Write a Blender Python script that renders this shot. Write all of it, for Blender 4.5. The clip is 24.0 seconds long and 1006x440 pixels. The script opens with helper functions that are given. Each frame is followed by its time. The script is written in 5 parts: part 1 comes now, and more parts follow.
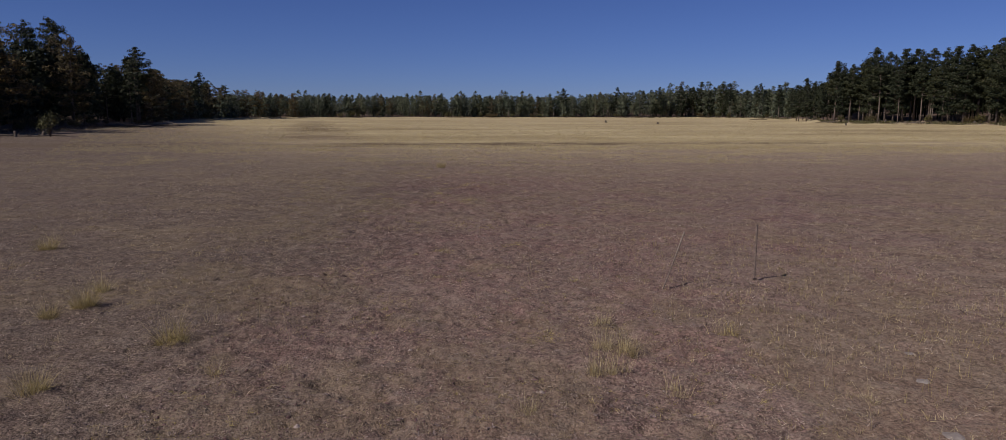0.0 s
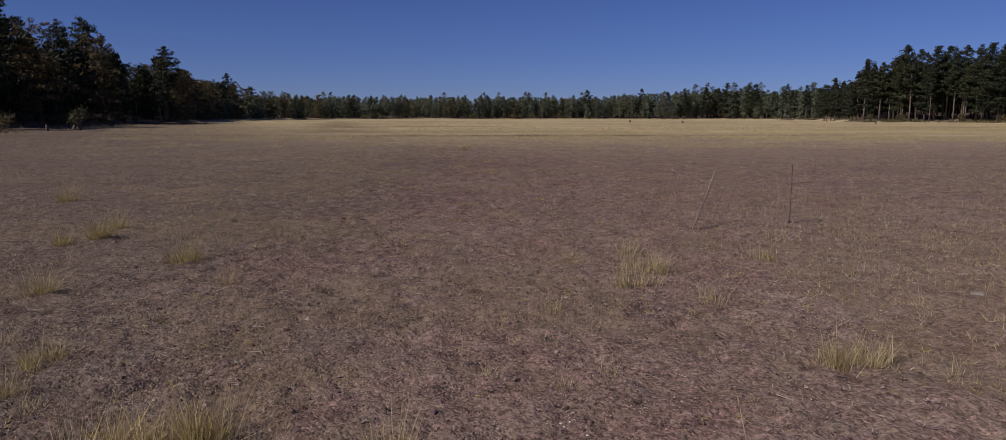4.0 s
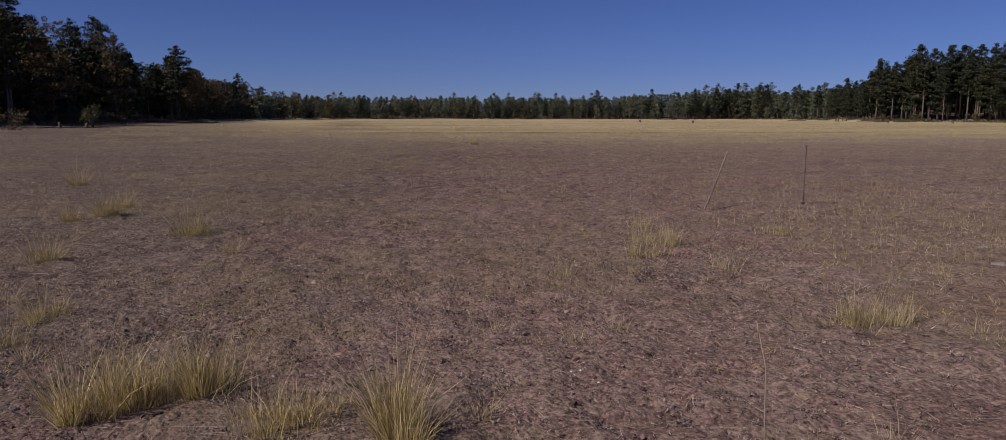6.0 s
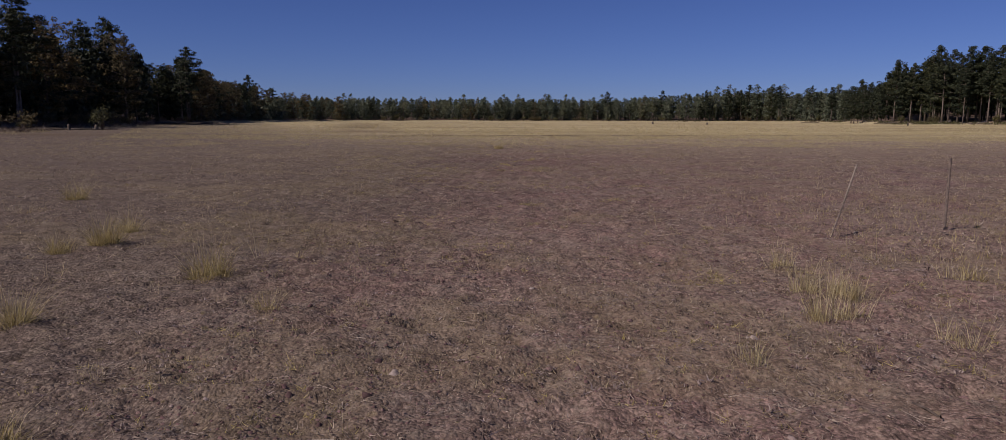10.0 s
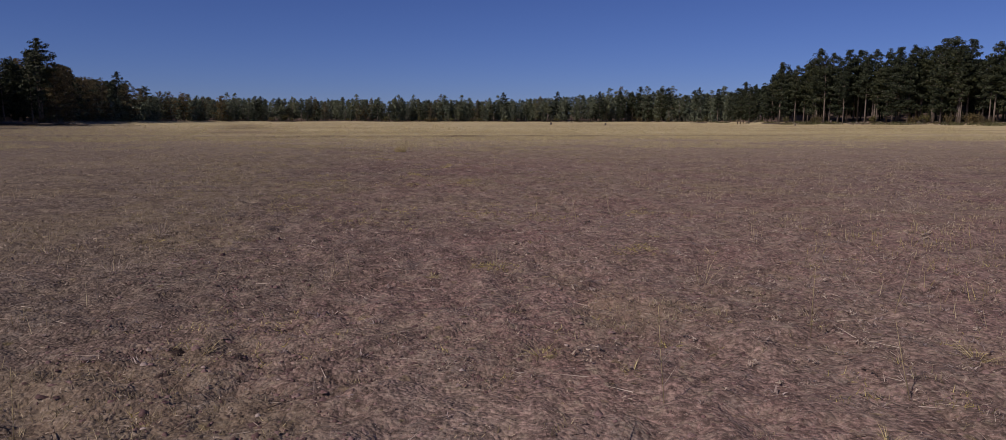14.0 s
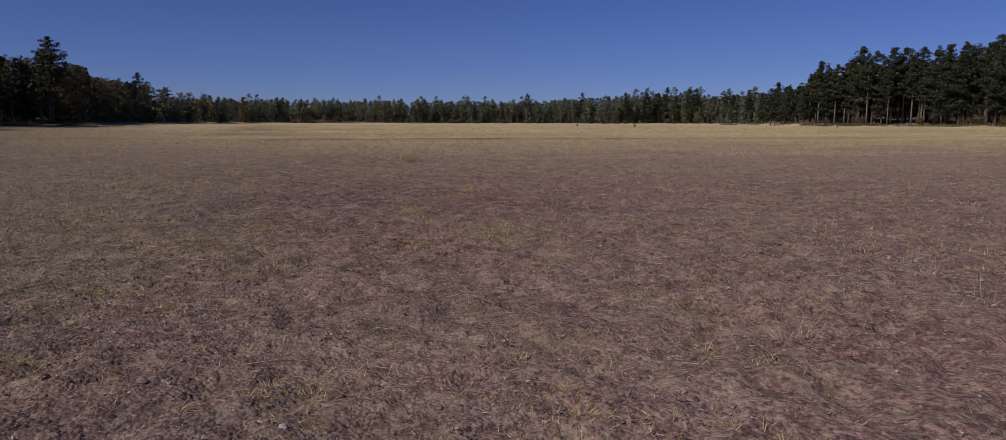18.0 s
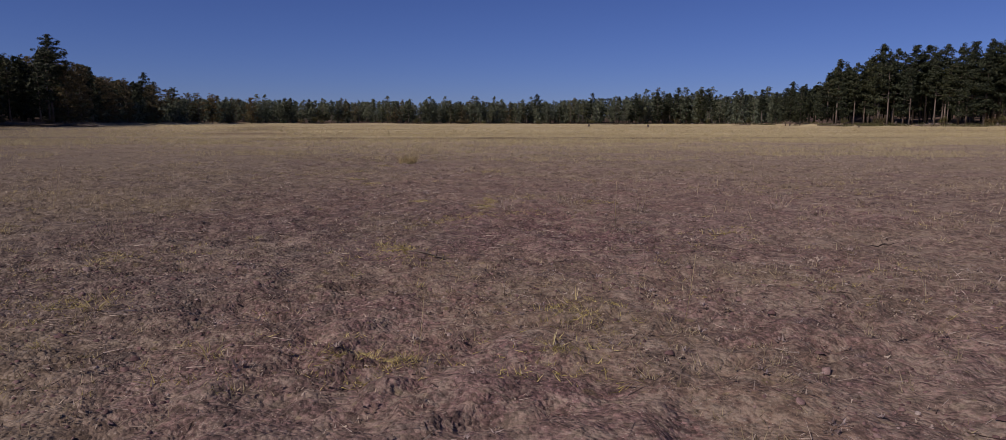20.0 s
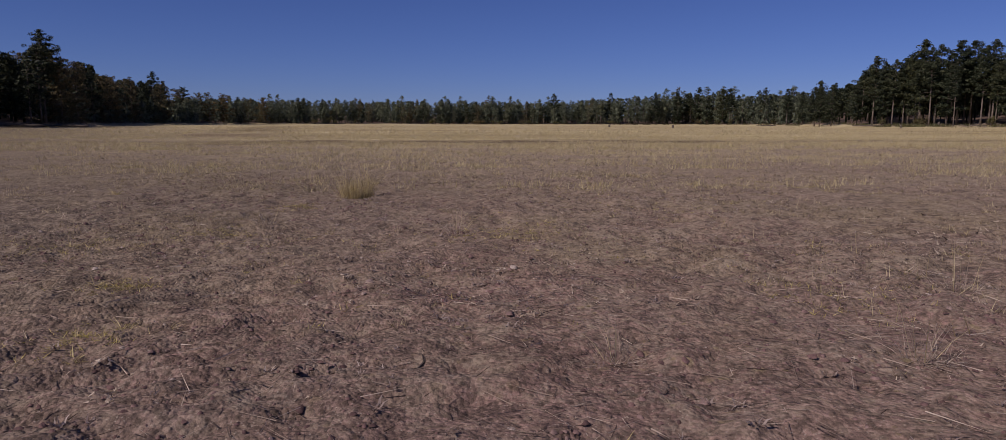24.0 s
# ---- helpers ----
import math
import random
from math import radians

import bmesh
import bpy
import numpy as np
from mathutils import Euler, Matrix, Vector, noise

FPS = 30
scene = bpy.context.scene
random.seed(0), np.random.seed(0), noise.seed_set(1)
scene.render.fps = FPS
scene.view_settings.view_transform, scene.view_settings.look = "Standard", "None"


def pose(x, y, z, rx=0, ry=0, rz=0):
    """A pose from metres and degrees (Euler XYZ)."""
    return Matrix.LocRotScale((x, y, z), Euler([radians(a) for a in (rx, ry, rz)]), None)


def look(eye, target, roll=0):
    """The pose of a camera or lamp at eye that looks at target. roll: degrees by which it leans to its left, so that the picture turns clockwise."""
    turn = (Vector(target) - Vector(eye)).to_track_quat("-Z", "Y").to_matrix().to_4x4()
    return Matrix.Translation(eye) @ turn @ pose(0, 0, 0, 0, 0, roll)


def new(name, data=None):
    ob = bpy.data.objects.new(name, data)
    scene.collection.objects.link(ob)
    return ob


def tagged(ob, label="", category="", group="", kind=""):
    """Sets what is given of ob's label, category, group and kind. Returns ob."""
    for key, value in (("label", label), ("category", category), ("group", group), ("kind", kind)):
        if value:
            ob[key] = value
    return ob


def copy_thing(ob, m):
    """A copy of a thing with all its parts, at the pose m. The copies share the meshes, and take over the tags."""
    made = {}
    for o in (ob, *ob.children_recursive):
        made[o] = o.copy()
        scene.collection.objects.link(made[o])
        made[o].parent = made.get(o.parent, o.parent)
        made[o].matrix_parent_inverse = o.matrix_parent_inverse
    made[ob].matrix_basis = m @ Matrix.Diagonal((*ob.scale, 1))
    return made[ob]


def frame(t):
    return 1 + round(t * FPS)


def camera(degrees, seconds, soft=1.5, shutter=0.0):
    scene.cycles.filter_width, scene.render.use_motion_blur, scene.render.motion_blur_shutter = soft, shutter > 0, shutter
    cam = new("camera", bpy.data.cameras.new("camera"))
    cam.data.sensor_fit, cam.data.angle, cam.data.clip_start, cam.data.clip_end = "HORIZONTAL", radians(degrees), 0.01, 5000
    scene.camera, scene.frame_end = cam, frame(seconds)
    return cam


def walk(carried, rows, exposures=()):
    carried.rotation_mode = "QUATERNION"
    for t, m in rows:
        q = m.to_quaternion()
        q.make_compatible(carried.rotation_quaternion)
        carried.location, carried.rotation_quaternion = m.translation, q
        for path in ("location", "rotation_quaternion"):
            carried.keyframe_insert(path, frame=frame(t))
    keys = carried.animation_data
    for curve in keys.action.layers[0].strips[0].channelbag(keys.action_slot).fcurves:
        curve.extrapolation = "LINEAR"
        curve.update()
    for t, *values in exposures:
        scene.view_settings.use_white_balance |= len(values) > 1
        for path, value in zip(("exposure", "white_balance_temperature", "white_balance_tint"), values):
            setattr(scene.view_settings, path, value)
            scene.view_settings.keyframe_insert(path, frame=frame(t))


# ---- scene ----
# A dry mountain meadow ringed by pine forest. x to the right, y ahead, z up, metres.
cam = camera(70.2, 24.0, 0.65)
PATH = [
    (0.0, (-0.055, -0.319, 3.027), (0.465, 9.560, 1.563), 0.10),
    (0.5, (-0.070, -0.306, 2.857), (0.404, 9.575, 1.399), 0.10),
    (1.0, (-0.085, -0.284, 2.696), (0.347, 9.601, 1.245), 0.11),
    (1.5, (-0.097, -0.265, 2.546), (0.299, 9.622, 1.101), 0.14),
    (2.0, (-0.099, -0.230, 2.406), (0.257, 9.659, 0.965), 0.12),
    (2.5, (-0.095, -0.190, 2.270), (0.217, 9.702, 0.832), 0.05),
    (4.5, (-0.031, -0.056, 1.723), (0.127, 9.841, 0.303), 0.07),
    (5.0, (-0.050, -0.050, 1.599), (0.068, 9.847, 0.175), 0.09),
    (5.5, (-0.044, -0.023, 1.513), (0.048, 9.876, 0.096), 0.13),
    (6.0, (-0.036, -0.007, 1.494), (0.030, 9.892, 0.083), 0.09),
    (6.5, (-0.009, -0.004, 1.498), (0.024, 9.896, 0.088), 0.10),
    (7.0, (0.000, 0.000, 1.500), (0.000, 9.900, 0.087), 0.10),
    (7.5, (-0.050, 0.024, 1.493), (-0.086, 9.924, 0.086), 0.11),
    (8.0, (-0.159, 0.142, 1.479), (-0.226, 10.042, 0.077), 0.15),
    (8.5, (-0.318, 0.442, 1.488), (-0.422, 10.344, 0.092), 0.14),
    (9.0, (-0.533, 0.891, 1.518), (-0.671, 10.793, 0.123), 0.13),
    (9.5, (-0.781, 1.471, 1.549), (-0.948, 11.372, 0.156), 0.12),
    (10.0, (-1.020, 2.141, 1.562), (-1.069, 12.043, 0.172), 0.14),
    (10.5, (-1.215, 2.901, 1.564), (-0.909, 12.799, 0.172), 0.09),
    (11.0, (-1.365, 3.695, 1.561), (-0.636, 13.571, 0.173), 0.07),
    (11.5, (-1.446, 4.484, 1.553), (-0.401, 14.332, 0.168), 0.10),
    (13.5, (-1.429, 8.117, 1.379), (0.017, 17.916, 0.007), 0.10),
    (14.0, (-1.399, 8.908, 1.352), (-0.018, 18.717, -0.018), 0.11),
    (14.5, (-1.348, 9.727, 1.342), (-0.028, 19.545, -0.023), 0.12),
    (15.0, (-1.287, 10.575, 1.337), (-0.023, 20.400, -0.027), 0.09),
    (15.5, (-1.233, 11.450, 1.329), (-0.009, 21.281, -0.030), 0.09),
    (16.0, (-1.168, 12.352, 1.321), (0.025, 22.188, -0.033), 0.10),
    (16.5, (-1.092, 13.302, 1.311), (0.069, 23.142, -0.041), 0.13),
    (17.0, (-1.012, 14.345, 1.300), (0.119, 24.189, -0.050), 0.13),
    (17.5, (-0.938, 15.428, 1.297), (0.161, 25.276, -0.052), 0.13),
    (18.0, (-0.858, 16.546, 1.291), (0.211, 26.396, -0.058), 0.14),
    (18.5, (-0.804, 17.650, 1.264), (0.235, 27.504, -0.085), 0.17),
    (20.5, (-0.671, 22.225, 1.039), (0.249, 32.093, -0.296), 0.13),
    (21.0, (-0.538, 23.440, 1.026), (0.351, 33.310, -0.309), 0.17),
    (21.5, (-0.419, 24.654, 1.020), (0.440, 34.528, -0.314), 0.19),
    (22.0, (-0.325, 25.849, 1.015), (0.510, 35.725, -0.315), 0.20),
    (22.5, (-0.231, 26.955, 1.003), (0.577, 36.833, -0.329), 0.21),
    (23.0, (-0.144, 28.075, 1.013), (0.643, 37.955, -0.317), 0.23),
    (23.5, (-0.088, 29.205, 1.038), (0.669, 39.087, -0.292), 0.16),
    (24.0, (-0.072, 30.312, 1.060), (0.659, 40.196, -0.272), 0.14),
]
walk(cam, [(t, look(eye, target, roll)) for t, eye, target, roll in PATH],
     [(0.0, 0.0, 6750, 15), (7.0, 0.0, 6800, 19), (17.0, 0.0, 6750, 18), (22.0, 0.0, 6750, 22), (24.0, 0.0, 6750, 21)])

# ---- sky and sun: clear autumn day, sun to the left and behind ----
SUN_AZ, SUN_EL = radians(-122), radians(42)
world = bpy.data.worlds.new("world")
world.use_nodes = True
scene.world = world
wn = world.node_tree
sky = wn.nodes.new("ShaderNodeTexSky")
sky.sky_type, sky.sun_disc = "NISHITA", False
sky.sun_elevation, sky.sun_rotation = SUN_EL, SUN_AZ
sky.altitude, sky.air_density, sky.dust_density, sky.ozone_density = 2300, 1.0, 0.5, 5.0
tint = wn.nodes.new("ShaderNodeMixRGB")
tint.blend_type = "MULTIPLY"
tint.inputs[0].default_value, tint.inputs[2].default_value = 1.0, (0.53, 0.635, 1.05, 1)
wn.links.new(sky.outputs[0], tint.inputs[1])
wn.links.new(tint.outputs[0], wn.nodes["Background"].inputs[0])
wn.nodes["Background"].inputs[1].default_value = 0.0545
sun = new("sun", bpy.data.lights.new("sun", "SUN"))
sun.data.energy, sun.data.angle, sun.data.color = 3.7, radians(0.5), (1.0, 0.95, 0.88)
sun.matrix_world = look((math.sin(SUN_AZ) * math.cos(SUN_EL), math.cos(SUN_AZ) * math.cos(SUN_EL), math.sin(SUN_EL)), (0, 0, 0))


# ---- materials ----
class Mat:
    """A procedural material with short ways to add nodes."""

    def __init__(self, name, rough=0.9, spec=0.2):
        self.m = bpy.data.materials.new(name)
        self.m.use_nodes = True
        self.t = self.m.node_tree
        self.b = self.t.nodes["Principled BSDF"]
        self.b.inputs["Roughness"].default_value = rough
        self.b.inputs["Specular IOR Level"].default_value = spec

    def add(self, kind, **ins):
        n = self.t.nodes.new("ShaderNode" + kind)
        for k, v in ins.items():
            s = n.inputs[k.replace("_", " ")]
            if isinstance(v, bpy.types.NodeSocket):
                self.t.links.new(v, s)
            else:
                s.default_value = v
        return n

    def place(self, scale=(1, 1, 1)):
        c = self.t.nodes.new("ShaderNodeNewGeometry")
        m = self.add("Mapping", Vector=c.outputs["Position"])
        m.inputs["Scale"].default_value = scale
        return m.outputs[0]

    def local(self, scale=(1, 1, 1)):
        c = self.t.nodes.new("ShaderNodeTexCoord")
        m = self.add("Mapping", Vector=c.outputs["Object"])
        m.inputs["Scale"].default_value = scale
        return m.outputs[0]

    def noise(self, vec, scale, detail=4.0, rough=0.6):
        return self.add("TexNoise", Vector=vec, Scale=scale, Detail=detail, Roughness=rough).outputs["Fac"]

    def ramp(self, fac, *stops):
        n = self.t.nodes.new("ShaderNodeValToRGB")
        self.t.links.new(fac, n.inputs[0])
        e = n.color_ramp.elements
        while len(e) < len(stops):
            e.new(0.5)
        for el, (p, c) in zip(e, stops):
            el.position = p
            el.color = (*c, 1) if isinstance(c, tuple) else (c, c, c, 1)
        return n.outputs[0]

    def mix(self, fac, a, b, blend="MIX"):
        n = self.t.nodes.new("ShaderNodeMixRGB")
        n.blend_type = blend
        for s, v in zip(n.inputs, (fac, a, b)):
            if isinstance(v, bpy.types.NodeSocket):
                self.t.links.new(v, s)
            elif isinstance(v, tuple):
                s.default_value = (*v, 1)
            else:
                s.default_value = v
        return n.outputs[0]

    def math(self, op, a, b=0.0, clamp=False):
        n = self.t.nodes.new("ShaderNodeMath")
        n.operation, n.use_clamp = op, clamp
        for s, v in zip(n.inputs, (a, b)):
            if isinstance(v, bpy.types.NodeSocket):
                self.t.links.new(v, s)
            else:
                s.default_value = v
        return n.outputs[0]

    def color(self, c):
        if isinstance(c, tuple):
            self.b.inputs["Base Color"].default_value = (*c, 1)
        else:
            self.t.links.new(c, self.b.inputs["Base Color"])
        return self

    def bump(self, height, dist, strength=1.0):
        n = self.add("Bump", Height=height, Distance=dist, Strength=strength)
        self.t.links.new(n.outputs[0], self.b.inputs["Normal"])
        return self

    def leafy(self, share):
        """Lets some light through thin blades."""
        out = self.t.nodes["Material Output"]
        col = self.b.inputs["Base Color"].links[0].from_socket
        tr = self.add("BsdfTranslucent", Color=col)
        mx = self.t.nodes.new("ShaderNodeMixShader")
        mx.inputs[0].default_value = share
        self.t.links.new(self.b.outputs[0], mx.inputs[1])
        self.t.links.new(tr.outputs[0], mx.inputs[2])
        self.t.links.new(mx.outputs[0], out.inputs[0])
        return self


def island(mt):
    return mt.t.nodes.new("ShaderNodeNewGeometry").outputs["Random Per Island"]


def each(mt):
    return mt.t.nodes.new("ShaderNodeObjectInfo").outputs["Random"]


def soil_material():
    m = Mat("soil", 0.95, 0.1)
    m.b.inputs["Diffuse Roughness"].default_value = 0.2
    p = m.place()
    xyz = m.add("SeparateXYZ", Vector=p).outputs
    # wobble the places a little, so that crumbs are not round
    wob = m.t.nodes.new("ShaderNodeTexNoise")
    m.t.links.new(p, wob.inputs["Vector"])
    wob.inputs["Scale"].default_value, wob.inputs["Detail"].default_value = 14.0, 2.0
    bent = m.mix(0.010, p, wob.outputs["Color"], "ADD")
    crumb = m.add("TexVoronoi", Vector=bent, Scale=44.0).outputs
    grit = m.add("TexVoronoi", Vector=bent, Scale=100.0).outputs
    mid = m.noise(p, 1.1, 6.0, 0.65)
    fine = m.noise(p, 24.0, 7.0, 0.75)
    # bare earth: mauve brown, mottled softly at arm's length and finely at a finger's
    earth = m.ramp(mid, (0.30, (0.116, 0.076, 0.069)), (0.52, (0.164, 0.109, 0.098)), (0.72, (0.216, 0.149, 0.133)))
    beyond = m.add("MapRange", Value=xyz[1], From_Min=9.0, From_Max=26.0).outputs[0]
    earth = m.mix(1.0, earth, m.mix(beyond, (1.04, 1.05, 1.0), (0.81, 0.735, 0.785)), "MULTIPLY")
    rosy = m.ramp(m.noise(m.place((1.0, 0.6, 1.0)), 0.45, 4.0, 0.6), (0.46, 0.0), (0.62, 1.0))
    earth = m.mix(rosy, earth, m.mix(1.0, earth, (1.04, 0.93, 0.97), "MULTIPLY"))
    left = m.add("MapRange", Value=m.math("ADD", xyz[0], m.math("MULTIPLY", m.noise(p, 0.3, 5.0, 0.6), 7.0)), From_Min=2.9, From_Max=-0.6).outputs[0]
    earth = m.mix(m.math("MULTIPLY", left, 0.76), earth, (0.090, 0.070, 0.056))
    # mottle and crumb tone deepened so the colour carries some clod shade
    earth = m.mix(1.0, earth, m.ramp(fine, (0.36, 0.44), (0.5, 1.0), (0.64, 1.65)), "MULTIPLY")
    tone = m.ramp(m.add("SeparateColor", Color=crumb["Color"]).outputs[1], (0.0, (0.52, 0.51, 0.51)), (0.55, (1.0, 1.0, 1.0)), (1.0, (1.60, 1.60, 1.58)))
    earth = m.mix(0.7, earth, m.mix(1.0, earth, tone, "MULTIPLY"))
    less = m.math("SUBTRACT", 1.0, m.math("MULTIPLY", left, 0.5))
    # patches that carry short grass
    grassy = m.t.nodes.new("ShaderNodeAttribute")
    grassy.attribute_name = "grassy"
    turf = m.math("MULTIPLY", m.ramp(grassy.outputs["Fac"], (0.50, 0.0), (0.62, 0.55)), m.ramp(fine, (0.40, 0.45), (0.58, 1.0)))
    earth = m.mix(turf, earth, (0.168, 0.126, 0.078))
    # a film of grey withered herbs, broken up finely
    film = m.math("MULTIPLY", m.ramp(m.noise(p, 1.9, 5.0, 0.65), (0.50, 0.0), (0.62, 1.0)), m.ramp(m.noise(p, 30.0, 5.0, 0.7), (0.45, 0.0), (0.60, 0.55)))
    earth = m.mix(film, earth, (0.225, 0.188, 0.162))
    # pale grit, and dark bits of stalk that also paint the shade of clods
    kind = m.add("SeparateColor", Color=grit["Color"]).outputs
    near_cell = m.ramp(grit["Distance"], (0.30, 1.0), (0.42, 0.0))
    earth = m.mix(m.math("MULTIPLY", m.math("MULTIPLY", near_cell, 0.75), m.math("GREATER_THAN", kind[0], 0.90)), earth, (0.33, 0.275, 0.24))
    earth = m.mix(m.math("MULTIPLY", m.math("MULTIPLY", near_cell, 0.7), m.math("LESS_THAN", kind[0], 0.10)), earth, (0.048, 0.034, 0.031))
    # thin dry thatch and short grass, thicker farther out and on the right
    out = m.add("MapRange", Value=xyz[1], From_Min=8.0, From_Max=34.0).outputs[0]
    aside = m.add("MapRange", Value=xyz[0], From_Min=3.0, From_Max=14.0).outputs[0]
    bare = m.t.nodes.new("ShaderNodeAttribute")
    bare.attribute_name = "bare"
    grown = m.math("SUBTRACT", 1.0, m.math("MULTIPLY", bare.outputs["Fac"], 0.85))
    cover = m.math("MULTIPLY", m.math("MAXIMUM", out, aside), grown)
    olive = m.noise(m.place((0.5, 1.0, 1.0)), 0.3, 6.0, 0.7)
    earth = m.mix(m.math("MULTIPLY", m.ramp(olive, (0.42, 0.0), (0.60, 0.7)), m.math("ADD", 0.10, m.math("MULTIPLY", cover, 0.50)), True), earth, (0.190, 0.146, 0.092))
    tan = m.add("MapRange", Value=m.math("ADD", xyz[1], m.math("MULTIPLY", m.noise(p, 0.2, 5.0, 0.65), 30.0)), From_Min=41.0, From_Max=73.0).outputs[0]
    tan = m.math("MULTIPLY", tan, m.add("MapRange", Value=m.math("ADD", xyz[0], m.math("MULTIPLY", xyz[1], 0.46)), From_Min=-4.0, From_Max=22.0).outputs[0])
    earth = m.mix(m.math("MULTIPLY", tan, 0.85), earth, m.mix(1.0, (0.32, 0.25, 0.172), m.ramp(fine, (0.34, 0.6), (0.66, 1.4)), "MULTIPLY"))
    for size, low, amount in ((0.9, 0.05, 0.16), (2.4, 0.12, 0.26), (5.5, 0.20, 0.26), (12.0, 0.26, 0.24)):
        speck = m.noise(p, size, 6.0, 0.78)
        share = m.math("ADD", low, m.math("MULTIPLY", cover, amount))
        earth = m.mix(m.math("MULTIPLY", m.ramp(speck, (0.53, 0.0), (0.60, 1.0)), share), earth, (0.29, 0.232, 0.175))
        # dark specks: shade of clods and gaps put into the soil colour
        earth = m.mix(m.math("MULTIPLY", m.ramp(speck, (0.41, 1.0), (0.47, 0.0)), share), earth, (0.050, 0.037, 0.032))
    straw_n = m.noise(p, 22.0, 6.0, 0.75)
    thatch = m.math("MULTIPLY", m.ramp(straw_n, (0.46, 0.0), (0.60, 1.0)), m.ramp(m.noise(p, 0.35, 5.0, 0.6), (0.45, 0.0), (0.64, 0.30)))
    earth = m.mix(m.math("MULTIPLY", m.math("MULTIPLY", thatch, less), grown), earth, (0.255, 0.20, 0.15))
    # small dead rosettes; dark spots paint shaded pits and rotten bits, all scattered singly
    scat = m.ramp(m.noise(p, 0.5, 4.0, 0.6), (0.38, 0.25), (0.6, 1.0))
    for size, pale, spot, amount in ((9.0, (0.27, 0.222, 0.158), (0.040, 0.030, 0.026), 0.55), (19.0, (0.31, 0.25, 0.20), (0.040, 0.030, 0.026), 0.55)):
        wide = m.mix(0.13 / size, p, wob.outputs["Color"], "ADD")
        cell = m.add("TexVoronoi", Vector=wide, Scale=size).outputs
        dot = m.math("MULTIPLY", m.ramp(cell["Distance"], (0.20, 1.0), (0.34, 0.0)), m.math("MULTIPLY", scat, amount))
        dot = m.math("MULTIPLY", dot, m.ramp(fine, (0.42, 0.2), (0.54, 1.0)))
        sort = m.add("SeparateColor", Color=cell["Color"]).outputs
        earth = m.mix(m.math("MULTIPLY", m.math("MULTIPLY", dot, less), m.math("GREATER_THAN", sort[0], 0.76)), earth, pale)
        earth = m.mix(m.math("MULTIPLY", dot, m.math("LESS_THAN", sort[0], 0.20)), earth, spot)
        earth = m.mix(m.math("MULTIPLY", dot, m.math("GREATER_THAN", sort[1], 0.88)), earth, (0.19, 0.15, 0.065))
    # the standing dry grass of the open meadow, with a ragged tufted front
    warp = m.math("MULTIPLY", m.math("SUBTRACT", m.noise(p, 0.05, 4.0), 0.5), 34.0)
    rag = m.math("MULTIPLY", m.math("SUBTRACT", m.noise(m.place((0.4, 1.0, 1.0)), 0.5, 6.0, 0.75), 0.5), 105.0)
    ahead = m.math("ADD", m.math("ADD", xyz[1], warp), rag)
    far = m.add("MapRange", Value=ahead, From_Min=54.0, From_Max=74.0).outputs[0]
    sidewise = m.math("ADD", m.math("ADD", xyz[0], m.math("MULTIPLY", xyz[1], 0.46)), m.math("ADD", m.math("MULTIPLY", warp, 0.5), m.math("MULTIPLY", rag, 0.4)))
    inside = m.add("MapRange", Value=sidewise, From_Min=6.0, From_Max=34.0).outputs[0]
    meadow = m.math("MULTIPLY", far, inside)
    gb = m.noise(m.place((0.35, 1.0, 1.0)), 0.06, 5.0, 0.65)
    gf = m.noise(m.place((0.6, 1.0, 1.0)), 1.1, 6.0, 0.7)
    gold = m.ramp(gb, (0.34, (0.25, 0.195, 0.107)), (0.48, (0.40, 0.327, 0.188)), (0.66, (0.53, 0.446, 0.265)))
    gold = m.mix(m.ramp(gf, (0.35, 0.6), (0.6, 0.0)), gold, (0.20, 0.148, 0.086))
    col = m.mix(meadow, earth, gold)
    # a damp darker swale crossing the meadow
    bend = m.math("MULTIPLY", m.noise(m.place((1.0, 1.0, 0.0)), 0.12, 5.0, 0.65), 9.0)
    dip = m.math("ABSOLUTE", m.math("SUBTRACT", m.math("ADD", m.math("ADD", xyz[1], m.math("MULTIPLY", xyz[0], -0.08)), m.math("MULTIPLY", bend, 2.0)), 81.5))
    dip = m.math("MULTIPLY", m.add("MapRange", Value=dip, From_Min=6.6, From_Max=2.2).outputs[0], m.math("MAXIMUM", m.ramp(m.noise(p, 0.045, 4.0), (0.42, 0.0), (0.56, 0.8)), m.add("MapRange", Value=m.math("ABSOLUTE", m.math("SUBTRACT", xyz[0], 2.0)), From_Min=22.0, From_Max=12.0).outputs[0]))
    dip = m.math("MULTIPLY", dip, m.ramp(m.noise(m.place((0.3, 1.0, 1.0)), 0.6, 5.0, 0.7), (0.42, 0.12), (0.54, 1.0)))
    col = m.mix(dip, col, (0.115, 0.082, 0.051))
    low = m.math("ABSOLUTE", m.math("SUBTRACT", m.math("ADD", m.math("ADD", xyz[0], m.math("MULTIPLY", xyz[1], 0.21)), bend), 5.0))
    low = m.math("MULTIPLY", m.add("MapRange", Value=low, From_Min=7.0, From_Max=2.0).outputs[0], m.add("MapRange", Value=m.math("ADD", xyz[1], bend), From_Min=86.0, From_Max=96.0).outputs[0])
    low = m.math("MULTIPLY", low, m.add("MapRange", Value=xyz[1], From_Min=330.0, From_Max=180.0).outputs[0])
    low = m.math("MULTIPLY", low, m.ramp(m.noise(m.place((0.5, 0.3, 1.0)), 0.15, 5.0, 0.7), (0.36, 0.15), (0.56, 0.8)))
    col = m.mix(low, col, (0.145, 0.105, 0.064))
